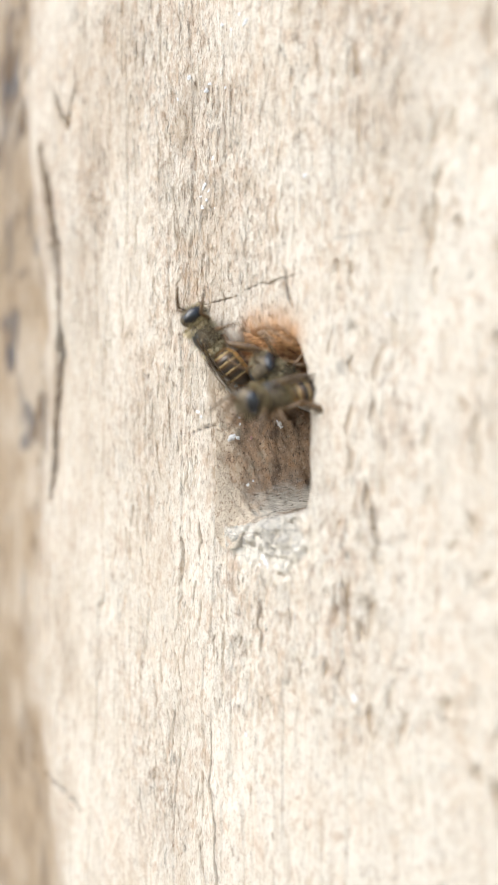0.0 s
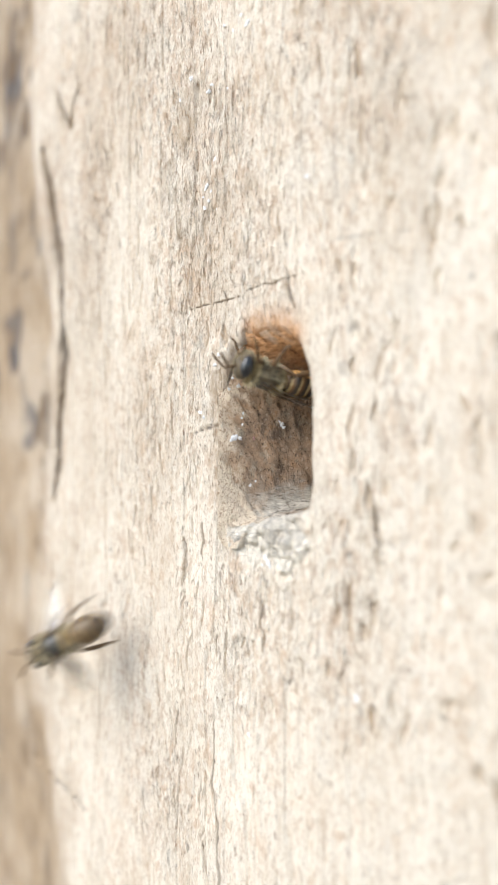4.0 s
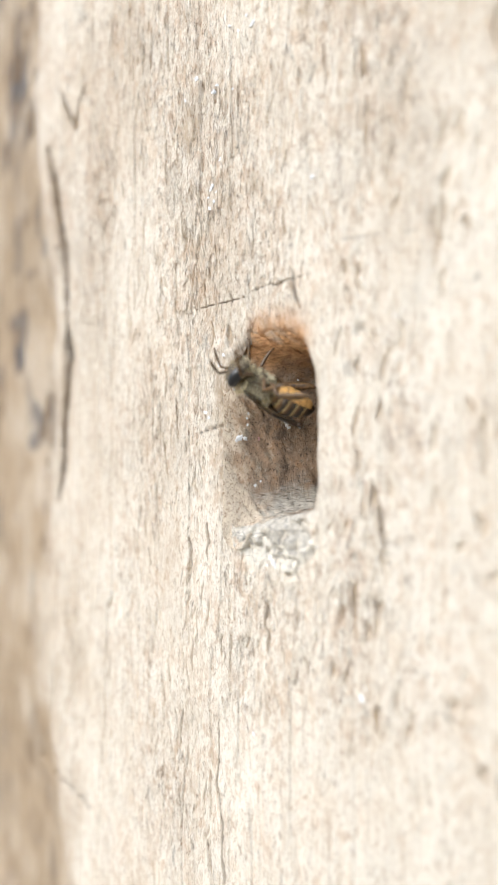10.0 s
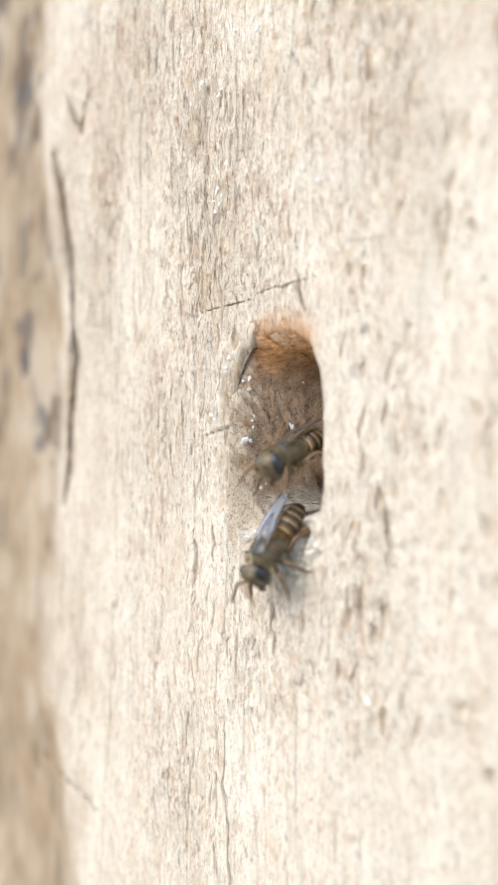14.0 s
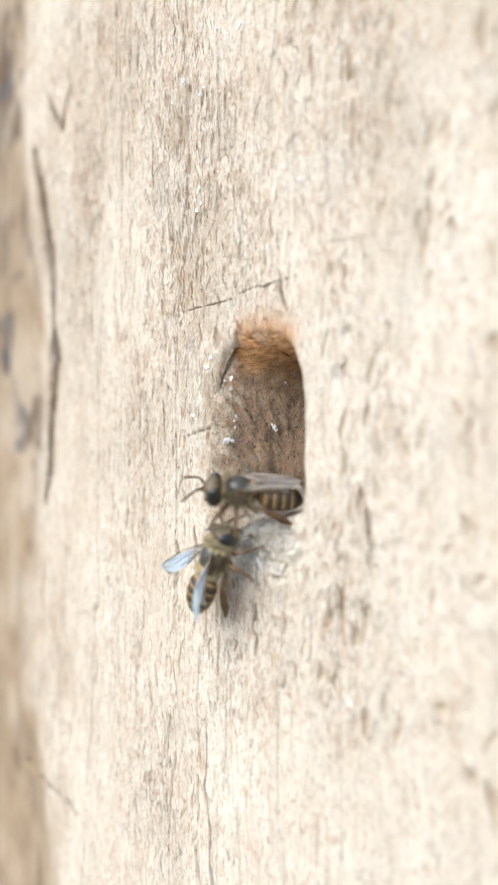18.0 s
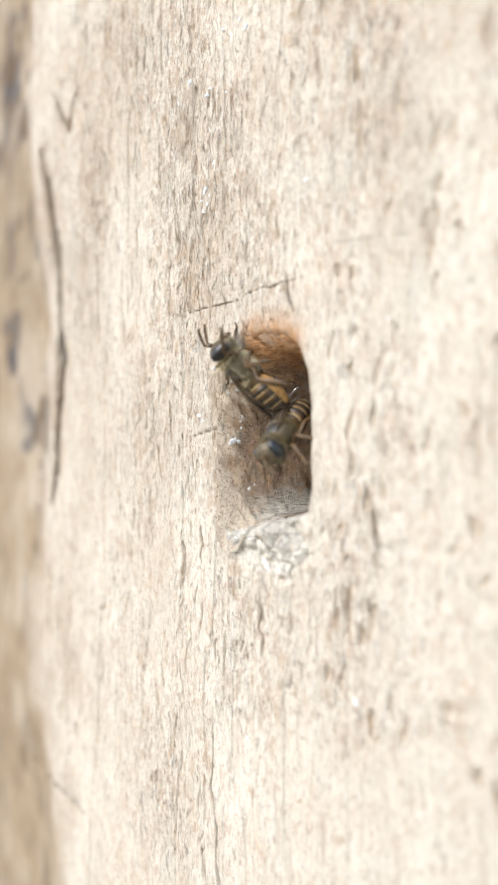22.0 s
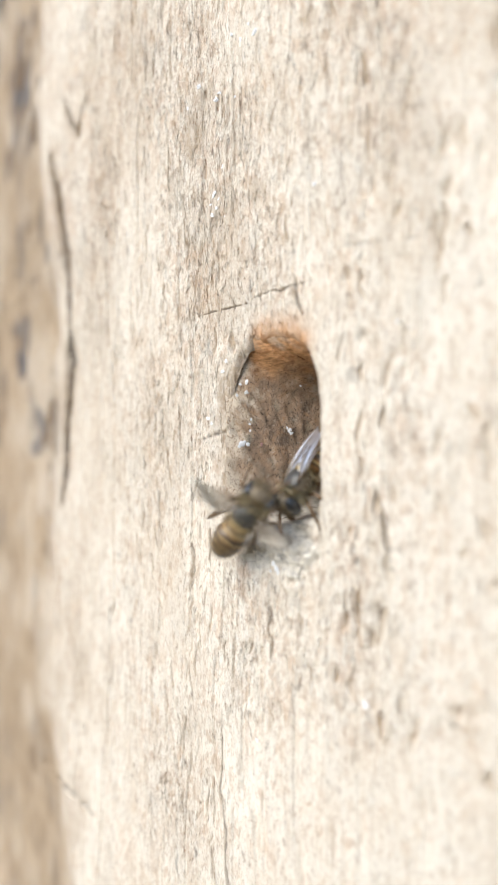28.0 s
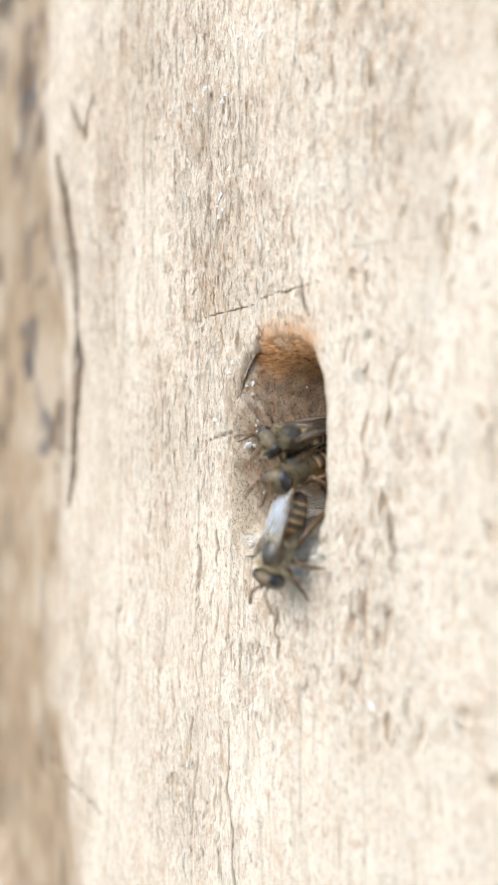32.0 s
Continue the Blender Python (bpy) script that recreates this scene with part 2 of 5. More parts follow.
def wing_skin():
    """A clear brownish film with a sheen."""
    n = Nodes("wing_skin", 0.3, 0.5)
    n.done(n.mix(n.ramp(n.noise((0.8, 0.8, 0.8), 3), [(0.35, 0.0), (0.65, 1.0)]), (0.56, 0.49, 0.39), (0.74, 0.69, 0.60)), n.noise((0.5, 0.5, 0.5), 2), 0.05)
    clear, film, gloss, edge = [n.tree.nodes.new(k) for k in ("ShaderNodeBsdfTransparent", "ShaderNodeMixShader", "ShaderNodeBsdfGlossy", "ShaderNodeFresnel")]
    sheen = n.tree.nodes.new("ShaderNodeMixShader")
    film.inputs[0].default_value = 0.20
    gloss.inputs["Roughness"].default_value = 0.30
    edge.inputs["IOR"].default_value = 1.42
    n.link(clear.outputs[0], film.inputs[1])
    n.link(n.bsdf.outputs[0], film.inputs[2])
    n.link(edge.outputs[0], sheen.inputs[0])
    n.link(film.outputs[0], sheen.inputs[1])
    n.link(gloss.outputs[0], sheen.inputs[2])
    n.link(sheen.outputs[0], n.tree.nodes["Material Output"].inputs["Surface"])
    return n.mat


WOOD = weathered_wood()
BORE = bore_wood()
FLAKE = plain("wax_flake", (0.88, 0.87, 0.86), 0.25, 0.6, 0.3, 0.02, (0.78, 0.77, 0.78))
PINK_FLAKE = plain("pink_flake", (0.72, 0.40, 0.36), 0.4, 0.5, 0.3, 0.02)
CHITIN = chitin()
BAND = plain("band_hair", (0.52, 0.39, 0.20), 0.75, 0.2, 0.15, 0.03, (0.33, 0.22, 0.10))
BELLY = plain("belly_plate", (0.72, 0.43, 0.15), 0.5, 0.4, 0.4, 0.03, (0.48, 0.26, 0.09))
FUZZ = plain("fuzz", (0.60, 0.53, 0.36), 0.8, 0.2, 0.35, 0.0, (0.30, 0.255, 0.165))
COLLAR = plain("collar_hair", (0.70, 0.61, 0.40), 0.8, 0.2, 0.4, 0.0, (0.38, 0.30, 0.18))
FACE = plain("face_hair", (0.08, 0.065, 0.046), 0.55, 0.4, 0.3, 0.04, (0.23, 0.175, 0.11))
DOWN = plain("thorax_down", (0.065, 0.052, 0.038), 0.65, 0.3, 0.25, 0.04, (0.17, 0.125, 0.075))
SCUTUM = plain("scutum", (0.050, 0.053, 0.056), 0.32, 0.5, 0.2, 0.02, (0.075, 0.065, 0.05))
EYE = plain("eye", (0.022, 0.023, 0.028), 0.32, 0.6, 0.1, 0.004)
EYE.node_tree.nodes["Principled BSDF"].inputs["Coat Weight"].default_value = 0.45
EYE.node_tree.nodes["Principled BSDF"].inputs["Coat Roughness"].default_value = 0.18
LEG = plain("leg", (0.060, 0.036, 0.020), 0.35, 0.5, 0.3, 0.015, (0.19, 0.11, 0.048))
WING = wing_skin()
VEIN = plain("vein", (0.16, 0.10, 0.05), 0.5, 0.3, 0.3, 0.0)
YELLOW_POLLEN = plain("yellow_pollen", (0.75, 0.60, 0.22), 0.9, 0.1, 0.15, 0.05)
ORANGE_POLLEN = plain("orange_pollen", (0.80, 0.26, 0.03), 0.9, 0.1, 0.15, 0.05)
EARTH = plain("earth", (0.23, 0.18, 0.12), 0.95, 0.1, 40.0, 4.0, (0.12, 0.10, 0.06))


# ---- small tools ----
def part(name, bm, material, parent=None, label="", smooth=True):
    me = bpy.data.meshes.new(name)
    if isinstance(bm, bmesh.types.BMesh):
        bm.to_mesh(me)
        bm.free()
    else:
        me.from_pydata(*bm)
    me.materials.append(material)
    if smooth:
        me.polygons.foreach_set("use_smooth", [True] * len(me.polygons))
    ob = new(name, me)
    if parent is not None:
        ob.parent = parent
    return tagged(ob, label)


LATTICE = np.random.RandomState(7).rand(6, 256, 256)


def rough(x, z, seed=0):
    """Smooth value noise from 0 to 1 on arrays."""
    xi, zi = np.floor(x).astype(int), np.floor(z).astype(int)
    fx, fz = x - xi, z - zi
    fx, fz = fx * fx * (3 - 2 * fx), fz * fz * (3 - 2 * fz)
    g = LATTICE[seed % 6]
    s = seed * 37
    a, b = g[(xi + s) % 256, zi % 256], g[(xi + s + 1) % 256, zi % 256]
    c, d = g[(xi + s) % 256, (zi + 1) % 256], g[(xi + s + 1) % 256, (zi + 1) % 256]
    return (a * (1 - fx) + b * fx) * (1 - fz) + (c * (1 - fx) + d * fx) * fz


def step(a, b, v):
    w = np.clip((v - a) / (b - a), 0, 1)
    return w * w * (3 - 2 * w)


def near_line(x, z, line):
    """Distance from a broken line and the share of the way along it, on arrays."""
    best, share = np.full(x.shape, 1e9), np.zeros(x.shape)
    for i, ((x0, z0), (x1, z1)) in enumerate(zip(line, line[1:])):
        dx, dz = x1 - x0, z1 - z0
        w = np.clip(((x - x0) * dx + (z - z0) * dz) / (dx * dx + dz * dz), 0, 1)
        d = np.hypot(x - x0 - w * dx, z - z0 - w * dz)
        share = np.where(d < best, (i + w) / (len(line) - 1), share)
        best = np.minimum(best, d)
    return best, share


# ---- the log: a hollow trunk, standing, with a slot as the bees' door ----
LOG_R, WALL = 200.0, 32.0
SLOT_X, SLOT_MID, SLOT_TOP, SLOT_LOW = 6.0, -0.40, 9.5, -10.4


def curve_y(x):
    return LOG_R - np.sqrt(LOG_R ** 2 - x * x)


def foot_slant(x):
    """The foot of the slot lies lower towards its left end."""
    return 0.20 * np.clip(4.0 - x, 0, 10)


def slot_depth(x, z):
    """How far inside the slot's outline a place lies, in mm (negative: outside)."""
    mid, half = (SLOT_TOP + SLOT_LOW) / 2, (SLOT_TOP - SLOT_LOW) / 2
    z = z + foot_slant(x) * step(-2.0, -9.0, z)
    u, v = np.abs(x - SLOT_MID) / SLOT_X, np.where(z > mid, (z - mid) / half, (mid - z) / half)
    p = np.where(z > mid, 2.9, 9.0)
    rr = (u ** p + v ** p) ** (1 / p)
    return (1 - rr) * np.minimum(SLOT_X, half) * (1 + 0.35 * step(0.5, 1.0, v) * (1 - u.clip(0, 1)))


CRACKS = [  # each: a broken line on the face (x, z), half width, depth, darkness
    ([(-42.6, 40.7), (-40.5, 34.5), (-38.7, 26.7), (-37.4, 20.0), (-37.1, 13.6), (-37.4, 7.3), (-38.4, -0.6), (-38.7, -6.3), (-39.7, -10.3)], 1.45, 2.2, 1.0),
    ([(-39.1, 48.6), (-36.2, 43.4), (-33.9, 40.7), (-32.9, 43.6), (-31.2, 45.4)], 0.60, 0.9, 0.7),
    ([(-10.4, 12.4), (-8.4, 12.6), (-6.6, 12.7), (-5.0, 12.8), (-3.4, 12.9)], 0.085, 0.25, 0.75),
    ([(-2.6, 13.4), (-0.6, 13.9), (0.4, 13.7), (2.2, 14.0), (4.2, 14.2)], 0.075, 0.22, 0.6),
    ([(-6.1, 14.6), (-5.2, 12.9), (-5.4, 12.0)], 0.08, 0.2, 0.6),
    ([(6.1, 16.9), (10.7, 17.0), (16.0, 16.6), (20.3, 16.4)], 0.07, 0.10, 0.25),
    ([(-7.1, -33.7), (-7.4, -39.4), (-6.4, -44.0), (-6.1, -50.5)], 0.24, 0.5, 0.7),
    ([(-0.5, -18.9), (-0.7, -21.6), (-0.1, -24.4)], 0.17, 0.35, 0.6),
    ([(10.9, -6.0), (11.6, -8.6), (12.1, -11.7), (12.5, -13.8)], 0.22, 0.4, 0.55),
    ([(-10.1, -1.6), (-6.6, -0.6), (-6.0, -2.6)], 0.16, 0.25, 0.7),
    ([(-11.6, -11.9), (-10.9, -16.3), (-11.8, -20.3)], 0.13, 0.35, 0.6),
    ([(-8.9, -11.4), (-8.2, -13.5), (-8.7, -16.1)], 0.15, 0.4, 0.7),
    ([(-47.0, -50.8), (-35.5, -51.2), (-31.1, -52.1)], 0.46, 0.8, 0.6),
    ([(2.2, 15.3), (2.6, 12.4), (3.0, 10.9)], 0.14, 0.3, 0.6),
]
GOUGES = [  # x, z, half width, half height, depth, darkness
    (11.0, -7.9, 0.50, 2.04, 0.5, 0.8),
    (7.9, -18.8, 0.53, 1.47, 0.5, 0.8),
    (10.4, -20.3, 0.39, 1.34, 0.4, 0.7),
    (8.1, 30.7, 0.53, 0.56, 0.4, 0.8),
    (18.5, -25.7, 1.15, 1.00, 0.4, 0.7),
    (8.5, -32.2, 0.52, 0.60, 0.3, 0.7),
    (-9.3, 37.2, 0.51, 0.72, 0.5, 0.9),
    (-5.7, 9.1, 0.55, 1.48, 0.5, 0.8),
    (8.0, 14.4, 0.47, 1.41, 0.4, 0.7),
    (9.7, 8.0, 0.51, 1.20, 0.35, 0.6),
    (16.9, -7.4, 0.74, 2.34, 0.3, 0.55),
    (14.1, 29.9, 0.63, 2.04, 0.3, 0.5),
    (17.5, 25.7, 0.73, 2.02, 0.3, 0.5),
    (20.4, 23.7, 0.64, 1.69, 0.3, 0.5),
    (15.3, -34.3, 0.51, 1.90, 0.3, 0.6),
    (-3.0, 8.4, 0.52, 1.51, 0.5, 0.6),
    (9.5, 13.7, 0.40, 1.12, 0.35, 0.7),
    (18.4, 25.1, 0.62, 2.06, 0.3, 0.6),
    (19.8, 31.9, 0.65, 1.08, 0.3, 0.5),
    (11.1, 7.5, 0.44, 0.98, 0.3, 0.5),
    (19.2, 18.4, 0.47, 1.42, 0.25, 0.45),
    (9.1, -18.3, 0.40, 1.56, 0.4, 0.75),
    (12.6, -7.1, 0.38, 2.66, 0.35, 0.7),
    (11.6, -10.8, 0.44, 0.38, 0.4, 0.8),
    (14.6, -31.1, 0.41, 0.70, 0.3, 0.6),
    (16.3, -34.1, 0.50, 1.54, 0.3, 0.6),
    (20.2, -24.9, 0.83, 1.21, 0.3, 0.55),
    (6.0, 37.2, 0.73, 0.66, 0.35, 0.6),
    (10.7, 22.4, 0.45, 1.74, 0.25, 0.5),
    (14.0, 27.9, 0.47, 2.37, 0.3, 0.5),
    (2.2, 23.2, 0.33, 0.98, 0.3, 0.6),
    (7.0, -24.7, 0.30, 1.05, 0.3, 0.5),
]
STAINS = [  # x, z, half width, half height, strength
    (-10.6, 33.9, 2.43, 4.30, 0.55),
    (-2.5, 25.0, 1.31, 1.67, 0.45),
    (3.9, 40.5, 1.66, 0.95, 0.7),
    (-13.2, -22.5, 1.47, 0.95, 0.5),
    (18.7, -26.4, 2.14, 2.79, 0.35),
    (-29.8, 47.8, 5.37, 5.36, 0.4),
    (6.1, 11.9, 3.67, 0.79, 0.3),
    (0.9, -18.4, 4.76, 2.67, 0.3),
    (-20.2, 6.7, 6.44, 16.96, 0.26),
    (21.3, 25.5, 1.36, 3.42, 0.25),
    (-55.7, 12.5, 4.26, 5.98, 0.5),
    (-55.3, 58.4, 6.57, 10.12, 0.4),
    (-48.0, -51.6, 8.53, 6.11, 0.75),
    (-42.2, -30.3, 16.41, 20.82, 0.42),
    (-31.0, -4.0, 8.0, 24.0, 0.26),
    (-46.0, -60.9, 19.0, 15.0, 0.65),
    (-18.1, -39.5, 12.28, 13.72, 0.14),
    (4.8, 31.5, 5.65, 7.63, 0.2),
    (-27.2, 19.7, 8.83, 12.45, 0.15),
]
SMUDGES = [  # grey patches: x, z, half width, half height, strength
    (-58.6, 12.2, 4.6, 4.9, 1.0),
    (-57.4, 58.0, 6.5, 13.0, 0.9),
    (-48.2, 54.2, 1.29, 1.68, 0.8),
    (-58.0, 42.8, 3.99, 6.51, 0.5),
    (-50.2, -52.0, 3.18, 3.11, 0.5),
    (-52.7, 5.0, 2.43, 5.78, 0.4),
]
SMEARS = [  # pale grey smears: x, z, half width, half height, strength
    (8.6, 4.4, 0.7, 1.6, 0.6),
    (8.7, 1.6, 0.5, 1.3, 0.5),
    (9.4, 8.6, 0.7, 2.2, 0.55),
    (-8.4, 1.4, 0.7, 2.6, 0.35),
    (-9.0, 7.8, 0.6, 1.8, 0.4),
    (-8.0, 24.5, 0.9, 2.2, 0.45),
    (33.0, 44.0, 4.5, 8.0, 0.45),
]


def splits(seed, count, mid, wide, half_width, half_length, deep, dark):
    """Short splits along the grain: x, z, half width, half length, depth, darkness, bend, lean of each."""
    rnd = random.Random(seed)
    return [(rnd.gauss(mid, wide), rnd.uniform(-50, 52), half_width * rnd.uniform(0.6, 1.5), half_length * rnd.uniform(0.4, 1.8),
             deep * rnd.uniform(0.5, 1.2), dark * rnd.uniform(0.5, 1.1), rnd.uniform(0, 6.28), rnd.uniform(-0.10, 0.10)) for _ in range(count)]


SPLITS = (splits(5, 110, -11.0, 3.6, 0.14, 1.3, 0.32, 0.75) + splits(6, 90, -22.0, 6.0, 0.17, 1.2, 0.28, 0.6) + splits(17, 45, 9.0, 2.6, 0.28, 1.3, 0.34, 0.75)
          + splits(8, 60, 22.0, 6.5, 0.45, 1.5, 0.35, 0.6) + splits(9, 50, 1.0, 4.0, 0.16, 0.9, 0.25, 0.7))
EDGE_Z = [-70.6, -58.3, -52.9, -44.2, -31.0, -20.6, -10.4, 4.2, 15.4, 27.1, 41.1, 51.4, 58.4, 68.1]
EDGE_X = [-35.0, -35.6, -37.6, -40.5, -41.4, -41.2, -40.2, -38.7, -38.4, -40.5, -43.7, -45.7, -44.5, -43.8]


def face_relief(x, z):
    """Depth below the round of the log, in mm, and the marks on it."""
    lean = 1.2 * (rough(x / 18, z / 30, 1) - 0.5) + 0.25 * (rough(x / 2.5, z / 7, 2) - 0.5)
    xs = x + lean
    d = 0.9 * (rough(x / 16, z / 45, 3) - 0.5) + 0.35 * (rough(xs / 3.4, z / 26, 4) - 0.5)
    d += 0.14 * (rough(xs / 0.9, z / 6, 5) - 0.5) + 0.09 * (rough(xs / 0.5, z / 1.5, 0) - 0.5)
    smooth_low = step(-7.4, -5.6, x + 1.2 * (rough(x / 2, z / 6, 4) - 0.5)) * (1 - step(-38, -25, z + 7 * (rough(x / 5, z / 5, 0) - 0.5)))
    rugged = 0.28 + 0.26 * np.exp(-((x + 10.5) / 5.5) ** 2) + 0.30 * step(10, 30, z) * (1 - 0.6 * step(8, 22, x)) + 0.9 * (rough(x / 4.5, z / 15, 2) - 0.5)
    rugged = np.clip(rugged - 0.7 * smooth_low - 0.25 * step(14, 20, x), 0, 1)
    pit = rough(xs / 0.48, z / 1.7, 1) * 0.6 + rough(xs / 0.30, z / 0.9, 4) * 0.4
    d += (0.05 + 0.24 * rugged) * step(0.62, 0.84, pit + 0.07 * rugged)
    d += 0.5 * (1 - step(-7.6, -6.0, x + 0.8 * (rough(x / 0.8, z / 3, 2) - 0.5))) * (1 - step(-36, -31, z)) * step(-22, -7, x)
    # long splinters that stand off at the edge of a furrow
    ridge = rough(xs / 1.5, z / 16, 0)
    d += (0.22 - 0.14 * step(0, 6, x)) * step(0.55, 0.63, ridge) * (1 - step(0.63, 0.95, ridge))
    stain = (1 - smooth_low) * 0.20 * step(0.58, 0.86, rough(x / 7, z / 20, 5)) + 0.16 * rugged * step(0.66, 0.86, pit)
    soot, grey, resin = np.zeros(x.shape), np.zeros(x.shape), np.zeros(x.shape)
    for line, wide, deep, dark in CRACKS:
        wob = 0.9 if wide > 1 else 1.0
        off, share = near_line(x + 0.45 * wob * (rough(x / 0.8, z / 1.6, 3) - 0.5) + 0.2 * wob * (rough(x / 0.3, z / 0.7, 2) - 0.5), z, line)
        w = wide * (0.35 + 0.65 * np.sin(np.pi * np.clip(share, 0.02, 0.98))) * (0.35 + 1.1 * (rough(x * 0, z / 5.0, 1) if wide > 1 else rough(x / 1.2, z / 1.8, 1)))
        cut = 1 - step(0.25, 1.0, off / w)
        d += deep * cut
        if wide > 1:
            dark = dark * (0.50 + 0.6 * step(0.25, 0.7, rough(x * 0, z / 4.5, 4)))
        # shade of the crack put into the colour, dark inside, brown beside it
        soot = np.maximum(soot, dark * cut)
        stain = np.maximum(stain, 0.5 * dark * (1 - step(0.8, 3.0, off / w)))
    for cx, cz, wide, tall, deep, dark in GOUGES:
        r = np.hypot((x - cx + 0.3 * (rough(x / 1.1, z / 1.1, 2) - 0.5)) / wide, (z - cz) / tall)
        cut = (1 - step(0.1, 1.0, r + 0.7 * (rough(x / 0.35, z / 1.0, 0) - 0.5))) * (0.35 + 0.9 * rough(xs / 0.3, z / 1.6, 5)).clip(0, 1)
        d += deep * cut
        stain = np.maximum(stain, 0.75 * dark * cut)
    for cx, cz, wide, tall, deep, dark, phase, tilt in SPLITS:
        if abs(cx) < 7.5 and -18 < cz < 13 or (cx > -7 and cz < -30 and cx < 20):
            continue
        near = np.nonzero((np.abs(x - cx) < 4 * wide + 0.6) & (np.abs(z - cz) < tall))
        if not len(near[0]):
            continue
        px, pz = x[near] - cx, z[near] - cz
        off = px - 0.22 * np.sin(1.9 * pz / tall + phase) - tilt * pz + 0.16 * (rough(px / 0.5 + cx, pz / 0.5 + cz, 2) - 0.5)
        taper = (1 - (pz / tall) ** 2) * (0.5 + 0.9 * rough(px * 0 + cx, (pz + cz) / 0.7, 4))
        cut = 1 - step(0.2, 1.0, np.abs(off) / (wide * taper + 0.02))
        d[near] += deep * cut - 0.10 * taper * np.exp(-((off - 1.9 * wide) / wide) ** 2)
        stain[near] = np.maximum(stain[near], dark * cut)
    for cx, cz, wide, tall, much in STAINS:
        r = np.hypot((x - cx) / wide, (z - cz) / tall) + 0.9 * (rough(x / 2.2, z / 4, 3) - 0.5)
        stain = np.maximum(stain, much * (1 - step(0.1, 1.1, r)) * (0.2 + 1.1 * rough(xs / 0.45, z / 2.2, 1)))
    for cx, cz, wide, tall, much in SMUDGES:
        r = np.hypot((x - cx) / wide, (z - cz) / tall) + 0.9 * (rough(x / 3, z / 3.5, 1) - 0.5)
        soot = np.maximum(soot, much * (1 - step(0.3, 1.0, r)))
    # past the long crack the wood is torn, lower, browner and dark in patches
    edge = np.interp(z, EDGE_Z, EDGE_X) + 1.6 * (rough(x * 0, z / 6, 5) - 0.5)
    low = step(-1.5, 5.0, edge - x + 2.5 * (rough(x / 3, z / 5, 0) - 0.5))
    d += low * (0.4 + 0.7 * (rough(x / 5, z / 8, 2) - 0.4)) + 0.06 * np.clip(edge - x - 1, 0, 40)
    blotch = 0.5 * rough(x / 9, z / 9, 4) + 0.3 * rough(x / 3.5, z / 5, 2) + 0.2 * rough(x / 1.6, z / 3, 5)
    stain = np.maximum(stain, low * (0.50 + 0.45 * step(0.25, 0.75, blotch + 0.006 * np.clip(edge - x, 0, 30))))
    soot = np.maximum(soot, low * 0.75 * step(0.50, 0.72, 0.6 * rough(x / 7, z / 8, 3) + 0.4 * rough(x / 2.5, z / 3, 0)) * step(1, 6, edge - x) * (1 - 0.7 * step(-15, -30, z)))
    # the trodden sill below the slot, with its pale crust
    wob = rough(x / 2.2, z / 2.2, 1) - 0.5
    top_edge = SLOT_LOW + 0.8 - foot_slant(x)
    sill = (1 - step(0.62, 1.05, np.abs(x + 0.1 + 2.2 * wob) / (6.0 - 0.28 * np.clip(-11 - z, 0, 8)))) * step(-17.6 + 5.0 * wob + 0.05 * (x - 2.5) ** 2, -13.6, z) * (1 - step(top_edge, top_edge + 1.2, z))
    lump = np.abs(rough(x / 1.9, z / 1.4, 3) - 0.5) + 0.5 * np.abs(rough(x / 0.9, z / 0.7, 5) - 0.5)
    d += sill * (0.75 - 2.0 * lump) + sill * 0.30 * (rough(x / 0.45, z / 0.45, 2) - 0.5) + 0.35 * sill * step(-14, -9, z)
    grey = np.maximum(grey, 0.96 * step(0.10, 0.75, sill * (0.35 + 1.0 * rough(x / 1.3, z / 1.5, 0))))
    # grey streaks that run down from it
    grey = np.maximum(grey, 0.5 * step(0.50, 0.80, rough(xs / 1.3, z / 7, 1)) * step(-23, -17, z) * (1 - step(-15, -12, z)) * (1 - step(4, 6.5, np.abs(x - 1))))
    for cx, cz, wide, tall, much in SMEARS:
        r = np.hypot((x - cx) / wide, (z - cz) / tall) + 0.8 * (rough(x / 0.7, z / 1.2, 1) - 0.5)
        grey = np.maximum(grey, much * (1 - step(0.2, 1.0, r)))
    # resin on the upper rim, with orange bounced light put into its colour
    ragged = 0.45 * (rough(x / 1.6, z / 2.2, 0) - 0.5) + 0.30 * (rough(x / 0.4, z / 0.7, 1) - 0.5)
    deep = slot_depth(x, z) + ragged * step(-1, 2, -x) * (1 - 0.8 * step(3, 7, z))
    arch = (1 - step(-0.2, 1.0, (-deep) / 3.2)) * step(5.5, 9.0, z + 0.9 * rough(x / 0.8, z / 0.8, 4)) * (1 - step(3.2, 5.0, np.abs(x - 0.8)))
    resin = np.maximum(resin, (0.9 - 0.5 * step(2.5, 4.5, x)) * arch ** 2.0 * (0.6 + 0.6 * rough(x / 0.5, z / 1.1, 3)).clip(0, 1))
    d += 0.55 * arch * arch
    worn = step(-2.8, 0.4, slot_depth(x, z) + 0.5 * (rough(x / 2.5, z / 4.0, 0) - 0.5)) * step(0.5, 3.5, -x) * step(-12.5, -7.5, z) * (1 - step(5.5, 10.0, z))
    d += 0.30 * worn * worn
    stain = np.maximum(stain, 0.75 * worn * step(0.30, 0.70, 0.4 * rough(x / 0.4, z / 0.5, 4) + 0.3 * rough(x / 0.2, z / 0.25, 2) + 0.45 * worn - 0.2))
    flush = step(1.0, 4.0, -x) * (1 - step(1.0, 6.5, z))
    rim = np.clip(deep + 0.35 + 0.3 * (rough(x / 0.9, z / 2.0, 2) - 0.5), 0, 3)
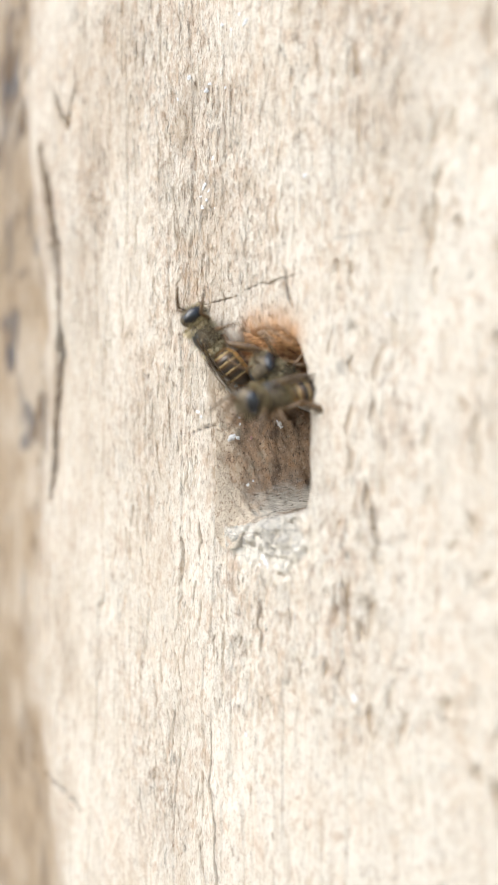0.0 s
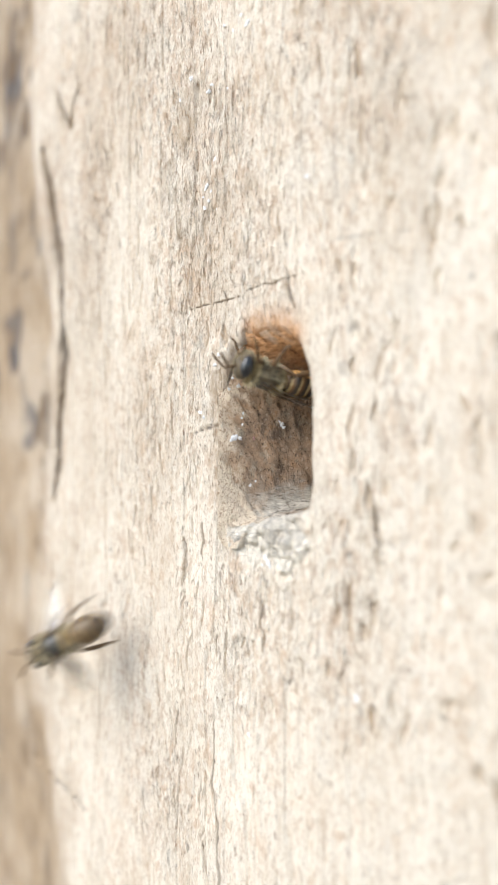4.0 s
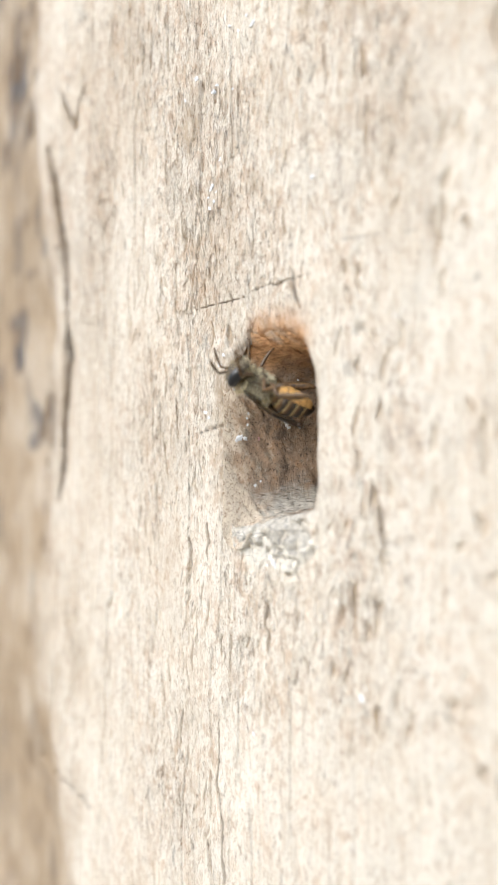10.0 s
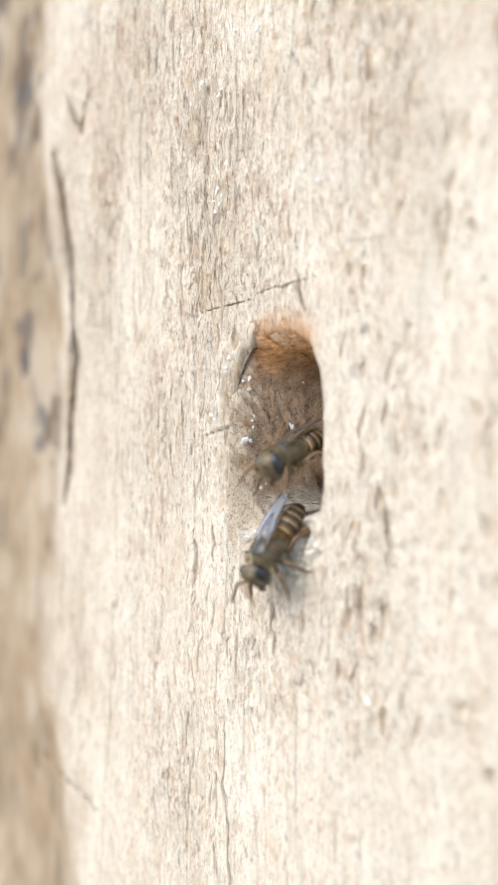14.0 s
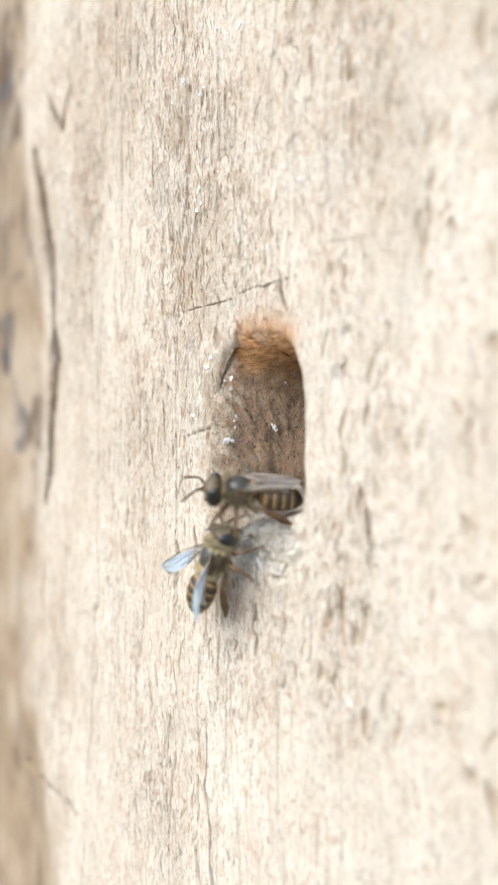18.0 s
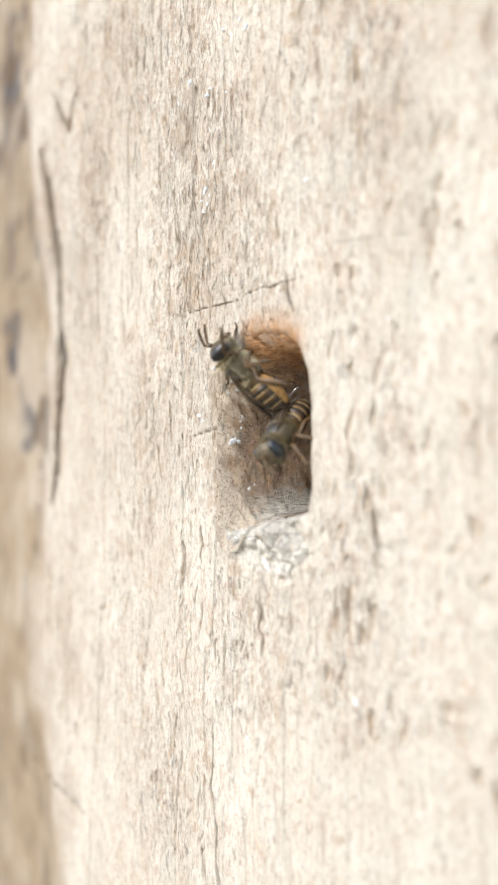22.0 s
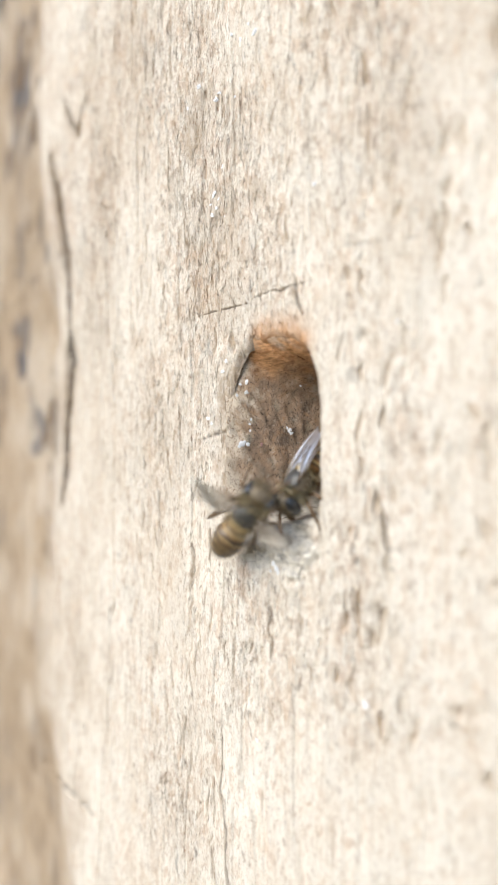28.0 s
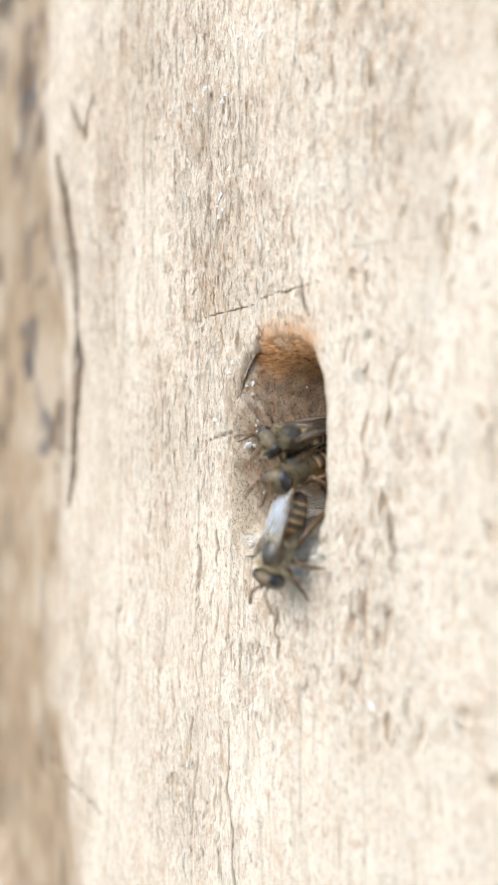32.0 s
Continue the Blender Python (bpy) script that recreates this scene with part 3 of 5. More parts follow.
    d += (1 - 0.85 * flush) * (0.9 - np.sqrt(np.maximum(0.81 - np.minimum(rim, 0.88) ** 2, 0.0)))
    deep = deep + 0.30 * flush
    return d, stain, soot, grey, resin, deep, rugged


def log_face():
    """The stretch of the trunk round the slot, with all its relief."""
    xs = np.concatenate([np.arange(-84, -30, 0.22), np.arange(-30, 12, 0.125), np.arange(12, 42.1, 0.24)])
    zs = np.concatenate([np.arange(-84, -30, 0.45), np.arange(-30, 11.5, 0.24), np.arange(11.5, 16, 0.10), np.arange(16, 20, 0.24), np.arange(20, 84.1, 0.45)])
    x, z = np.meshgrid(xs, zs, indexing="ij")
    d, stain, soot, grey, resin, deep, rugged = face_relief(x, z)
    fade = step(0, 5, x - xs[0]) * step(0, 5, xs[-1] - x) * step(0, 5, z - zs[0]) * step(0, 5, zs[-1] - z)
    y = curve_y(x) + d * fade
    # the row of points next to the slot is drawn onto its outline
    gx = (slot_depth(x + 0.05, z) - slot_depth(x - 0.05, z)) / 0.1
    gz = (slot_depth(x, z + 0.05) - slot_depth(x, z - 0.05)) / 0.1
    back = np.clip(deep - 0.62, 0, 1.2) / np.maximum(gx * gx + gz * gz, 0.3)
    x, z = x - back * gx, z - back * gz
    y = y + 1.3 * step(0.55, 0.86, deep) * np.maximum(step(1, 4, x), step(-8.5, -10.0, z) * step(-4, -1, x))
    # the right and lower rim turns browner towards its inner edge
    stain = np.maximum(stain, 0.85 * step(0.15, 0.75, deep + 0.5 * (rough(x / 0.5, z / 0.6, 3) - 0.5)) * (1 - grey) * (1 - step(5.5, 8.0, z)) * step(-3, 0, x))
    co = np.stack([x, y, z], -1).reshape(-1, 3) * MM
    nx, nz = x.shape
    idx = np.arange(nx * nz).reshape(nx, nz)
    quads = np.stack([idx[:-1, :-1], idx[1:, :-1], idx[1:, 1:], idx[:-1, 1:]], -1).reshape(-1, 4)
    keep = (deep < 0.86).reshape(-1)
    quads = quads[keep[quads].all(1)]
    me = bpy.data.meshes.new("face")
    me.vertices.add(len(co))
    me.vertices.foreach_set("co", co.ravel())
    me.loops.add(quads.size)
    me.loops.foreach_set("vertex_index", quads.ravel())
    me.polygons.add(len(quads))
    me.polygons.foreach_set("loop_start", np.arange(0, quads.size, 4))
    me.polygons.foreach_set("loop_total", np.full(len(quads), 4))
    me.polygons.foreach_set("use_smooth", np.ones(len(quads), bool))
    me.update(calc_edges=True)
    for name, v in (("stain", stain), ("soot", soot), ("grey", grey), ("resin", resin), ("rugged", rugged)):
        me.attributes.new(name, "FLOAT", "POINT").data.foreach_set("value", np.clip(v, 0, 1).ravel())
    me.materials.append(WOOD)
    return new("face", me), xs, zs


def log_bore():
    """The slot through the wall of the trunk."""
    around, depth = 220, np.concatenate([np.linspace(0.1, 14, 110), np.linspace(14.5, WALL + 1, 30)])
    a = np.linspace(0, 2 * np.pi, around, endpoint=False)
    mid, half = (SLOT_TOP + SLOT_LOW) / 2, (SLOT_TOP - SLOT_LOW) / 2
    c, s = np.cos(a), np.sin(a)
    p = np.where(s > 0, 2.9, 9.0)
    r = (np.abs(c) ** p + np.abs(s) ** p) ** (-1 / p)
    A, D = np.meshgrid(a, depth, indexing="ij")
    ux, uz = (r * c)[:, None], (r * s)[:, None]
    x = SLOT_MID + (SLOT_X - 0.20 * step(-0.3, 0.3, ux) - 0.30) * ux * (1 + (0.42 - 0.34 * step(0.15, 0.6, -ux) * (1 - step(0.15, 0.65, uz))) * np.exp(-D / 0.45)) + np.where(ux < 0, 0.85 * np.minimum(D, 8.2) + 0.10 * np.clip(D - 8.2, 0, 6), 0.30 * np.minimum(D, 9.0))
    top = half - 0.1 - 4.4 * (1 - np.exp(-D / 3.2))
    low = half - 0.3 - 0.6 * step(0, 3, D)
    z = mid + uz * np.where(uz > 0, top, low) * (1 + (0.28 - 0.18 * step(0.3, 0.8, uz)) * np.exp(-D / 0.45))
    z = z - foot_slant(x) * step(0.1, 0.9, -uz) * (1 - 0.5 * step(0, 7, D))
    # uneven, bruised wall
    bump = 0.55 * (rough((z + x) / 3 + 9, D / 3, 1) - 0.5) + 0.40 * (rough((z + 1.4 * x) / 0.9, D / 0.9, 2) - 0.5) + 0.22 * (rough((z + 1.4 * x) / 0.4, D / 0.4, 3) - 0.5)
    bump *= (step(0, 1.0, D) * 0.85 + 0.15) * (1 - 0.75 * step(0.45, 0.85, uz))
    x, z = x - bump * ux, z * (1 - bump / 12)
    over = step(0.5, 0.85, uz) * step(-0.8, -0.35, ux) * (1 - step(0.2, 0.6, ux))
    left = np.maximum(step(0.15, 0.6, -ux) * (1 - step(0.15, 0.65, uz)), over)
    rim_x, rim_z = SLOT_MID + 1.06 * SLOT_X * (r * c), mid + 1.06 * half * (r * s)
    start = (face_relief(rim_x, rim_z - foot_slant(rim_x) * step(0.1, 0.9, -r * s))[0] + curve_y(rim_x))[:, None]
    y = D + (1 - left) * (0.40 + 0.6 * np.exp(-D / 0.3) + (0.5 * step(0.4, 0.9, uz) + 0.6 * step(0.6, 0.98, -uz)) * (1 - step(0, 6, D))) + left * (start - 0.30 + 0.42 * over) * np.exp(-D / 3.0)
    co = np.stack([x, y, z], -1).reshape(-1, 3) * MM
    n, m = x.shape
    idx = np.arange(n * m).reshape(n, m)
    nxt = np.roll(idx, -1, 0)
    quads = np.stack([idx[:, :-1], idx[:, 1:], nxt[:, 1:], nxt[:, :-1]], -1).reshape(-1, 4)
    ob = part("entrance_bore", (co.tolist(), [], quads.tolist()), BORE, None, "rough brown bore, resin-stained above, grey below")
    # resin and painted orange glow under the roof, fading inwards
    resin = 0.95 * step(4.3, 7.4, z + 2.0 * (rough(D / 1.2, (z + x) / 1.2, 4) - 0.5)) * (1 - 0.7 * step(3, 8, D))
    grey = 0.92 * (1 - step(-10.8, -7.4, z - 0.22 * D + 3.0 * (rough(D / 1.6, z / 1.2, 5) - 0.5) + 1.8 * (rough(D / 0.5, z / 0.4, 2) - 0.5)))
    resin = resin * step(-5.6, -3.6, x)
    fray = 1.6 * (rough((z + x) / 1.0, D / 0.7, 1) - 0.5) + 1.0 * (rough((z + x) / 0.35, D / 0.35, 3) - 0.5)
    lip = 0.95 * (1 - step(0.3, 2.1, D + 1.5 * fray - 0.25 * np.clip(-4 - z, 0, 5))) * step(0.25, 0.7, -ux) * (1 - resin)
    lip = np.maximum(lip, 0.6 * over * (1 - step(0.1, 1.5, D + 0.8 * fray)))
    for name, v in (("resin", resin), ("grey", grey), ("lip", lip)):
        ob.data.attributes.new(name, "FLOAT", "POINT").data.foreach_set("value", v.ravel())
    return ob


def log_rest(xs, zs):
    """The rest of the trunk, round and hollow, closed at the top."""
    tall, a0, a1 = 600.0, math.asin(xs[0] / LOG_R), math.asin(xs[-1] / LOG_R)
    ang = list(np.linspace(a0, a1, 24)) + list(np.linspace(a1, a0 + 2 * np.pi, 70))[1:-1]
    hs = [-tall, -420, -250, -150, zs[0], zs[-1], 150, 250, 420, tall]
    verts, faces = [], []
    for r in (LOG_R, LOG_R - WALL):
        for h in hs:
            for k, a in enumerate(ang):
                rr = r + (1.5 * math.sin(3 * a + h / 90) if abs(h) > 90 else 0) * (r == LOG_R)
                verts.append((rr * math.sin(a) * MM, (LOG_R - rr * math.cos(a)) * MM, h * MM))
    n, m = len(ang), len(hs)

    def v(shell, i, k):
        return shell * n * m + i * n + k % n

    for shell in (0, 1):
        for i in range(m - 1):
            for k in range(n):
                if i == 4 and k < 23:
                    if shell == 0:
                        continue
                    if 14 <= k <= 18:
                        continue
                q = (v(shell, i, k), v(shell, i, k + 1), v(shell, i + 1, k + 1), v(shell, i + 1, k))
                faces.append(q if shell == 0 else q[::-1])
    for i in (0, m - 1):
        for k in range(n):
            q = (v(0, i, k), v(1, i, k), v(1, i, k + 1), v(0, i, k + 1))
            faces.append(q if i else q[::-1])
    faces.append(tuple(v(1, m - 1, k) for k in range(n)))
    return part("trunk", (verts, [], faces), WOOD, None, "round bare trunk")


log = tagged(new("log_hive"), "weathered pale hollow log standing upright with a slot entrance", "log hive", kind="structure")
log.location = (0, 0, -0.6)
face, FACE_X, FACE_Z = log_face()
for ob in (face, log_bore(), log_rest(FACE_X, FACE_Z)):
    ob.parent = log
    ob.location = (0, 0, 0.6)
tagged(face, "cracked and pitted cream wood grain")

ground = tagged(part("ground", ([(-900, -900, -0.6), (900, -900, -0.6), (900, 900, -0.6), (-900, 900, -0.6)], [], [(0, 1, 2, 3)]), EARTH),
                "bare brown earth under the log", "ground", kind="structure")


# ---- crumbs and flakes that stick to the wood ----
def chip(name, size, material, seed, label, category, group):
    rnd = random.Random(seed)
    bm = bmesh.new()
    bmesh.ops.create_icosphere(bm, subdivisions=2, radius=1)
    for v in bm.verts:
        k = 0.5 + 0.9 * rnd.random()
        v.co = Vector((v.co.x * size[0] * k, v.co.y * size[1] * k, v.co.z * size[2] * k)) * MM
    return tagged(part(name, bm, material, None, label, smooth=False), "", category, group)


FLAKES = [  # x, z on the face, size
    (4.69, 23.68, 0.30),
    (-6.85, 28.44, 0.27),
    (-8.15, 25.68, 0.27),
    (-8.39, 23.37, 0.30),
    (-10.09, 38.18, 0.29),
    (-8.88, 0.81, 0.22),
    (-0.33, -14.43, 0.35),
    (9.90, -26.79, 0.41),
    (-2.10, -33.02, 0.19),
    (-5.28, 35.61, 0.28),
    (-4.11, 4.64, 0.27),
    (-2.50, 41.51, 0.28),
    (-11.80, 36.30, 0.24),
    (-7.70, 36.00, 0.30),
    (-7.20, 36.60, 0.20),
    (-5.60, 42.50, 0.25),
    (-3.30, 42.70, 0.22),
    (-4.50, 41.60, 0.18),
    (-8.60, 24.60, 0.20),
    (-7.90, 24.10, 0.22),
    (-7.60, 25.10, 0.17),
    (-6.80, 23.00, 0.18),
    (-6.40, 7.00, 0.20),
    (-6.90, 5.90, 0.22),
    (-8.30, 0.20, 0.24),
    (-9.00, -0.60, 0.20),
    (0.20, -15.00, 0.30),
    (-0.60, -15.30, 0.22),
    (13.00, 9.20, 0.20),
]
BORE_FLAKES = [  # y, z on the wall of the bore, size
    (1.39, 3.56, 0.26),
    (1.01, -2.08, 0.29),
    (1.54, -2.08, 0.20),
    (1.73, -0.61, 0.15),
    (1.68, 0.07, 0.12),
    (5.16, -0.57, 0.23),
    (2.85, -6.77, 0.15),
    (6.11, 4.46, 0.17),
    (6.47, 5.22, 0.15),
    (1.20, -1.95, 0.24),
    (0.80, -2.30, 0.20),
    (5.30, -0.90, 0.18),
    (4.95, -0.30, 0.16),
    (2.40, -7.20, 0.18),
    (1.80, 0.60, 0.14),
    (5.80, 5.60, 0.13),
    (0.90, 4.40, 0.16),
    (0.60, 3.20, 0.15),
]
for k, (x, z, size) in enumerate(FLAKES):
    ob = chip("flake", (0.8 * size, 0.4 * size, 0.8 * size * (0.8 + 0.5 * (k % 3))), FLAKE, k, "tiny white waxy flake stuck to the wood", "flake", "white flakes")
    d = face_relief(np.array([x]), np.array([z]))[0][0]
    ob.matrix_world = pose(x * MM, (curve_y(x) + d - 0.1 * size) * MM, z * MM, 0, 20 * k, 0)
for k, (y, z, size) in enumerate(BORE_FLAKES):
    ob = chip("flake", (0.5 * size, size, size * (0.8 + 0.3 * (k % 3))), FLAKE, k + 50, "tiny white waxy flake stuck inside the entrance", "flake", "white flakes")
    ob.matrix_world = pose((-5.6 + 0.85 * y) * MM, (y - 0.25) * MM, z * MM, 25 * k, 0, -27)
pink = chip("flake", (0.1, 0.2, 0.22), PINK_FLAKE, 90, "tiny pink flake stuck inside the entrance", "flake", "white flakes")
pink.matrix_world = pose(-3.46 * MM, 2.70 * MM, -2.14 * MM)


# ---- a honeybee, 10.5 mm long: +x forwards, +z its back; it stands on its own six legs ----
def ball(rx, ry, rz, at=(0, 0, 0), seg=20, rings=14, shape=None):
    bm = bmesh.new()
    bmesh.ops.create_uvsphere(bm, u_segments=seg, v_segments=rings, radius=1)
    for v in bm.verts:
        p = Vector((v.co.x * rx, v.co.y * ry, v.co.z * rz))
        v.co = ((shape(p) if shape else p) + Vector(at)) * MM
    return bm


def tube(points, radii, sides=7):
    """A tapering round tube along points, in mm, closed at its ends."""
    pts = [Vector(p) for p in points]
    verts, faces = [], []
    for i, p in enumerate(pts):
        way = (pts[min(i + 1, len(pts) - 1)] - pts[max(i - 1, 0)]).normalized()
        side = way.orthogonal().normalized() if i == 0 else (side - way * side.dot(way)).normalized()
        up = way.cross(side)
        r = radii[i] if isinstance(radii[i], tuple) else (radii[i], radii[i])
        for k in range(sides):
            a = 2 * math.pi * k / sides
            verts.append((p + side * math.cos(a) * r[0] + up * math.sin(a) * r[1]) * MM)
    for i in range(len(pts) - 1):
        for k in range(sides):
            a, b = i * sides + k, i * sides + (k + 1) % sides
            faces.append((a, b, b + sides, a + sides))
    faces.append(tuple(range(sides))[::-1])
    faces.append(tuple(range((len(pts) - 1) * sides, len(pts) * sides)))
    return [tuple(v) for v in verts], [], faces


def hairs(count, radii, at, length, seed, low=-0.5, back=0.4, width=0.022, bald=2.0):
    """Many fine hairs on an ellipsoid, each one thin triangle."""
    rnd = random.Random(seed)
    verts, faces = [], []
    while len(faces) < count:
        d = Vector((rnd.gauss(0, 1), rnd.gauss(0, 1), rnd.gauss(0, 1))).normalized()
        if d.z < low or (d.z > bald and rnd.random() < 0.92):
            continue
        p = Vector((d.x * radii[0], d.y * radii[1], d.z * radii[2])) * 0.97 + Vector(at)
        way = (Vector((d.x / radii[0], d.y / radii[1], d.z / radii[2])).normalized() + Vector((-back, 0, 0)) + Vector([rnd.uniform(-0.35, 0.35) for _ in range(3)])).normalized()
        side = way.orthogonal().normalized() * width
        n = len(verts)
        verts += [tuple((p + side) * MM), tuple((p - side) * MM), tuple((p + way * length * rnd.uniform(0.6, 1.2)) * MM)]
        faces.append((n, n + 1, n + 2))
    return verts, [], faces


def abdomen_radius(s):
    """Half the width of the abdomen at s from 0 (waist) to 1 (tip), in mm."""
    return 1.62 * (min(1.0, s / 0.30) ** 0.5 * (1 - 0.10 * max(0, 0.3 - s))) * max(0.0, 1 - max(0.0, (s - 0.42) / 0.58) ** 2.1) ** 0.62 + 0.06



def abdomen_mesh():
    rows, sides = 60, 26
    verts, faces = [], []
    for i in range(rows + 1):
        s = i / rows
        seg = (s * 5.4) % 1.0
        r = abdomen_radius(s) * (0.955 + 0.045 * seg)
        for k in range(sides):
            a = 2 * math.pi * k / sides
            zz = math.sin(a)
            verts.append((-s * ABDOMEN * MM, r * math.cos(a) * MM, (r * zz * (0.92 if zz > 0 else 0.78) - 0.55 * s * s) * MM))
    for i in range(rows):
        for k in range(sides):
            a, b = i * sides + k, i * sides + (k + 1) % sides
            faces.append((a, a + sides, b + sides, b))
    return verts, [], faces


def band_mesh(s0, s1, a0=-28, a1=208, proud=1.012):
    """A ring of hair or a plate on the abdomen, over an arc in degrees."""
    sides, rows = 34, 4
    rnd = random.Random(int(s0 * 1000))
    rag = [rnd.uniform(-0.012, 0.012) for _ in range(sides + 1)]
    verts, faces = [], []
    for i in range(rows + 1):
        s = s0 + (s1 - s0) * i / rows
        for k in range(sides + 1):
            s = s0 + (s1 - s0) * i / rows + rag[k] * (1 if i == 0 else 0.5)
            r = abdomen_radius(s) * proud + 0.035 * math.sin(math.pi * i / rows)
            a = math.radians(a0 + (a1 - a0) * k / sides)
            zz = math.sin(a)
            verts.append((-s * ABDOMEN * MM, r * math.cos(a) * MM, (r * zz * (0.92 if zz > 0 else 0.78) - 0.55 * s * s) * MM))
    n = sides + 1
    for i in range(rows):
        for k in range(sides):
            a = i * n + k
            faces.append((a, a + n, a + n + 1, a + 1))
    return verts, [], faces


def wing_mesh(length, width, sweep):
    """A thin wing that lies back from its root along -x; its edge is curved and its skin slightly pleated."""
    verts, faces = [], []
    rows, cols = 14, 6
    for i in range(rows + 1):
        s = i / rows
        w = width * (math.sin(math.pi * min(1, s * 0.88 + 0.05)) ** 0.75) * (0.35 + 0.75 * s ** 0.7) * (1 - 0.98 * s ** 7) ** 0.5
        lead = -sweep * math.sin(math.pi * s * 0.9) * 0.4
        for j in range(cols + 1):
            q = j / cols
            verts.append((-s * length * MM, (0.5 - lead - w * q) * MM, (0.07 * math.sin(q * 14 + s * 3) + 0.25 * math.sin(math.pi * s)) * MM))
    for side in (0, 1):
        base = len(verts) if side else 0
        if side:
            verts += [(x, y, z - 0.03 * MM) for x, y, z in verts[:(rows + 1) * (cols + 1)]]
        for i in range(rows):
            for j in range(cols):
                a = base + i * (cols + 1) + j
                q = (a, a + cols + 1, a + cols + 2, a + 1)
                faces.append(q if side else q[::-1])
    return verts, [], faces


def vein_mesh(length, width, sweep):
    verts, faces = [], []
    for q, end in ((0.02, 0.97), (0.22, 0.8), (0.5, 0.62), (0.8, 0.5)):
        pts = []
        for i in range(9):
            s = end * i / 8
            w = width * (math.sin(math.pi * min(1, s * 0.88 + 0.05)) ** 0.75) * (0.35 + 0.75 * s ** 0.7) * (1 - 0.98 * s ** 7) ** 0.5
            lead = -sweep * math.sin(math.pi * s * 0.9) * 0.4
            pts.append((-s * length, 0.5 - lead - w * q, 0.07 * math.sin(q * 14 + s * 3) + 0.25 * math.sin(math.pi * s) + 0.01))
        v, _, f = tube(pts, [0.06] + [0.04] * 8, 4)
        faces += [tuple(k + len(verts) for k in face) for face in f]
        verts += v
    return verts, [], faces


LEG_SHAPES = {  # root on the thorax; joints from the root, for a leg on the bee's left
    "fore": ((1.1, 0.65, -0.95), [(0, 0, 0), (0.25, 0.55, -0.25), (0.95, 1.35, 0.25), (1.75, 1.75, -0.75), (2.25, 1.95, -1.5), (2.75, 2.1, -1.75)],
             [0.20, 0.22, 0.20, 0.17, 0.12, 0.07]),
    "middle": ((0.15, 0.72, -1.05), [(0, 0, 0), (0.0, 0.6, -0.25), (-0.05, 1.65, 0.35), (-0.35, 2.5, -0.75), (-0.65, 3.0, -1.45), (-1.0, 3.35, -1.65)],
               [0.21, 0.23, 0.21, 0.19, 0.13, 0.07]),
    "hind": ((-0.8, 0.68, -1.0), [(0, 0, 0), (-0.3, 0.6, -0.2), (-1.35, 1.45, 0.25), (-2.75, 1.95, -0.55), (-3.75, 2.2, -1.25), (-4.5, 2.35, -1.5)],
             [0.23, 0.27, 0.24, (0.20, 0.46), (0.15, 0.33), 0.07]),
}


def leg_mesh(kind, side):
    pts, radii = LEG_SHAPES[kind][1], LEG_SHAPES[kind][2]
    fine, rr = [], []
    for i in range(len(pts) - 1):
        for w in (0.0, 0.5):
            fine.append([a + (b - a) * w for a, b in zip(pts[i], pts[i + 1])])
            r0 = radii[i] if isinstance(radii[i], tuple) else (radii[i],) * 2
            r1 = radii[i + 1] if isinstance(radii[i + 1], tuple) else (radii[i + 1],) * 2
            swell = 1.12 if w else 0.85
            rr.append(tuple(swell * (a + (b - a) * w) for a, b in zip(r0, r1)))
    fine.append(list(pts[-1]))
    rr.append((0.05, 0.05))
    return tube([(x, y * side, z) for x, y, z in fine], rr, 7)


def root_pose(kind, side):
    x, y, z = LEG_SHAPES[kind][0]
    return Matrix.Translation(Vector((x, y * side, z)) * MM)


def wing_pose(side, fore, spread=14.0, lift=6.0):
    """How a wing sits on the thorax: spread is how far it turns out, lift how far it stands up."""
    root = Vector((0.55, 0.80 * side, 1.05)) if fore else Vector((-0.25, 0.80 * side, 0.9))
    return Matrix.Translation(root * MM) @ Euler((0, radians(lift), radians(-side * (spread - 7))), "XYZ").to_matrix().to_4x4()


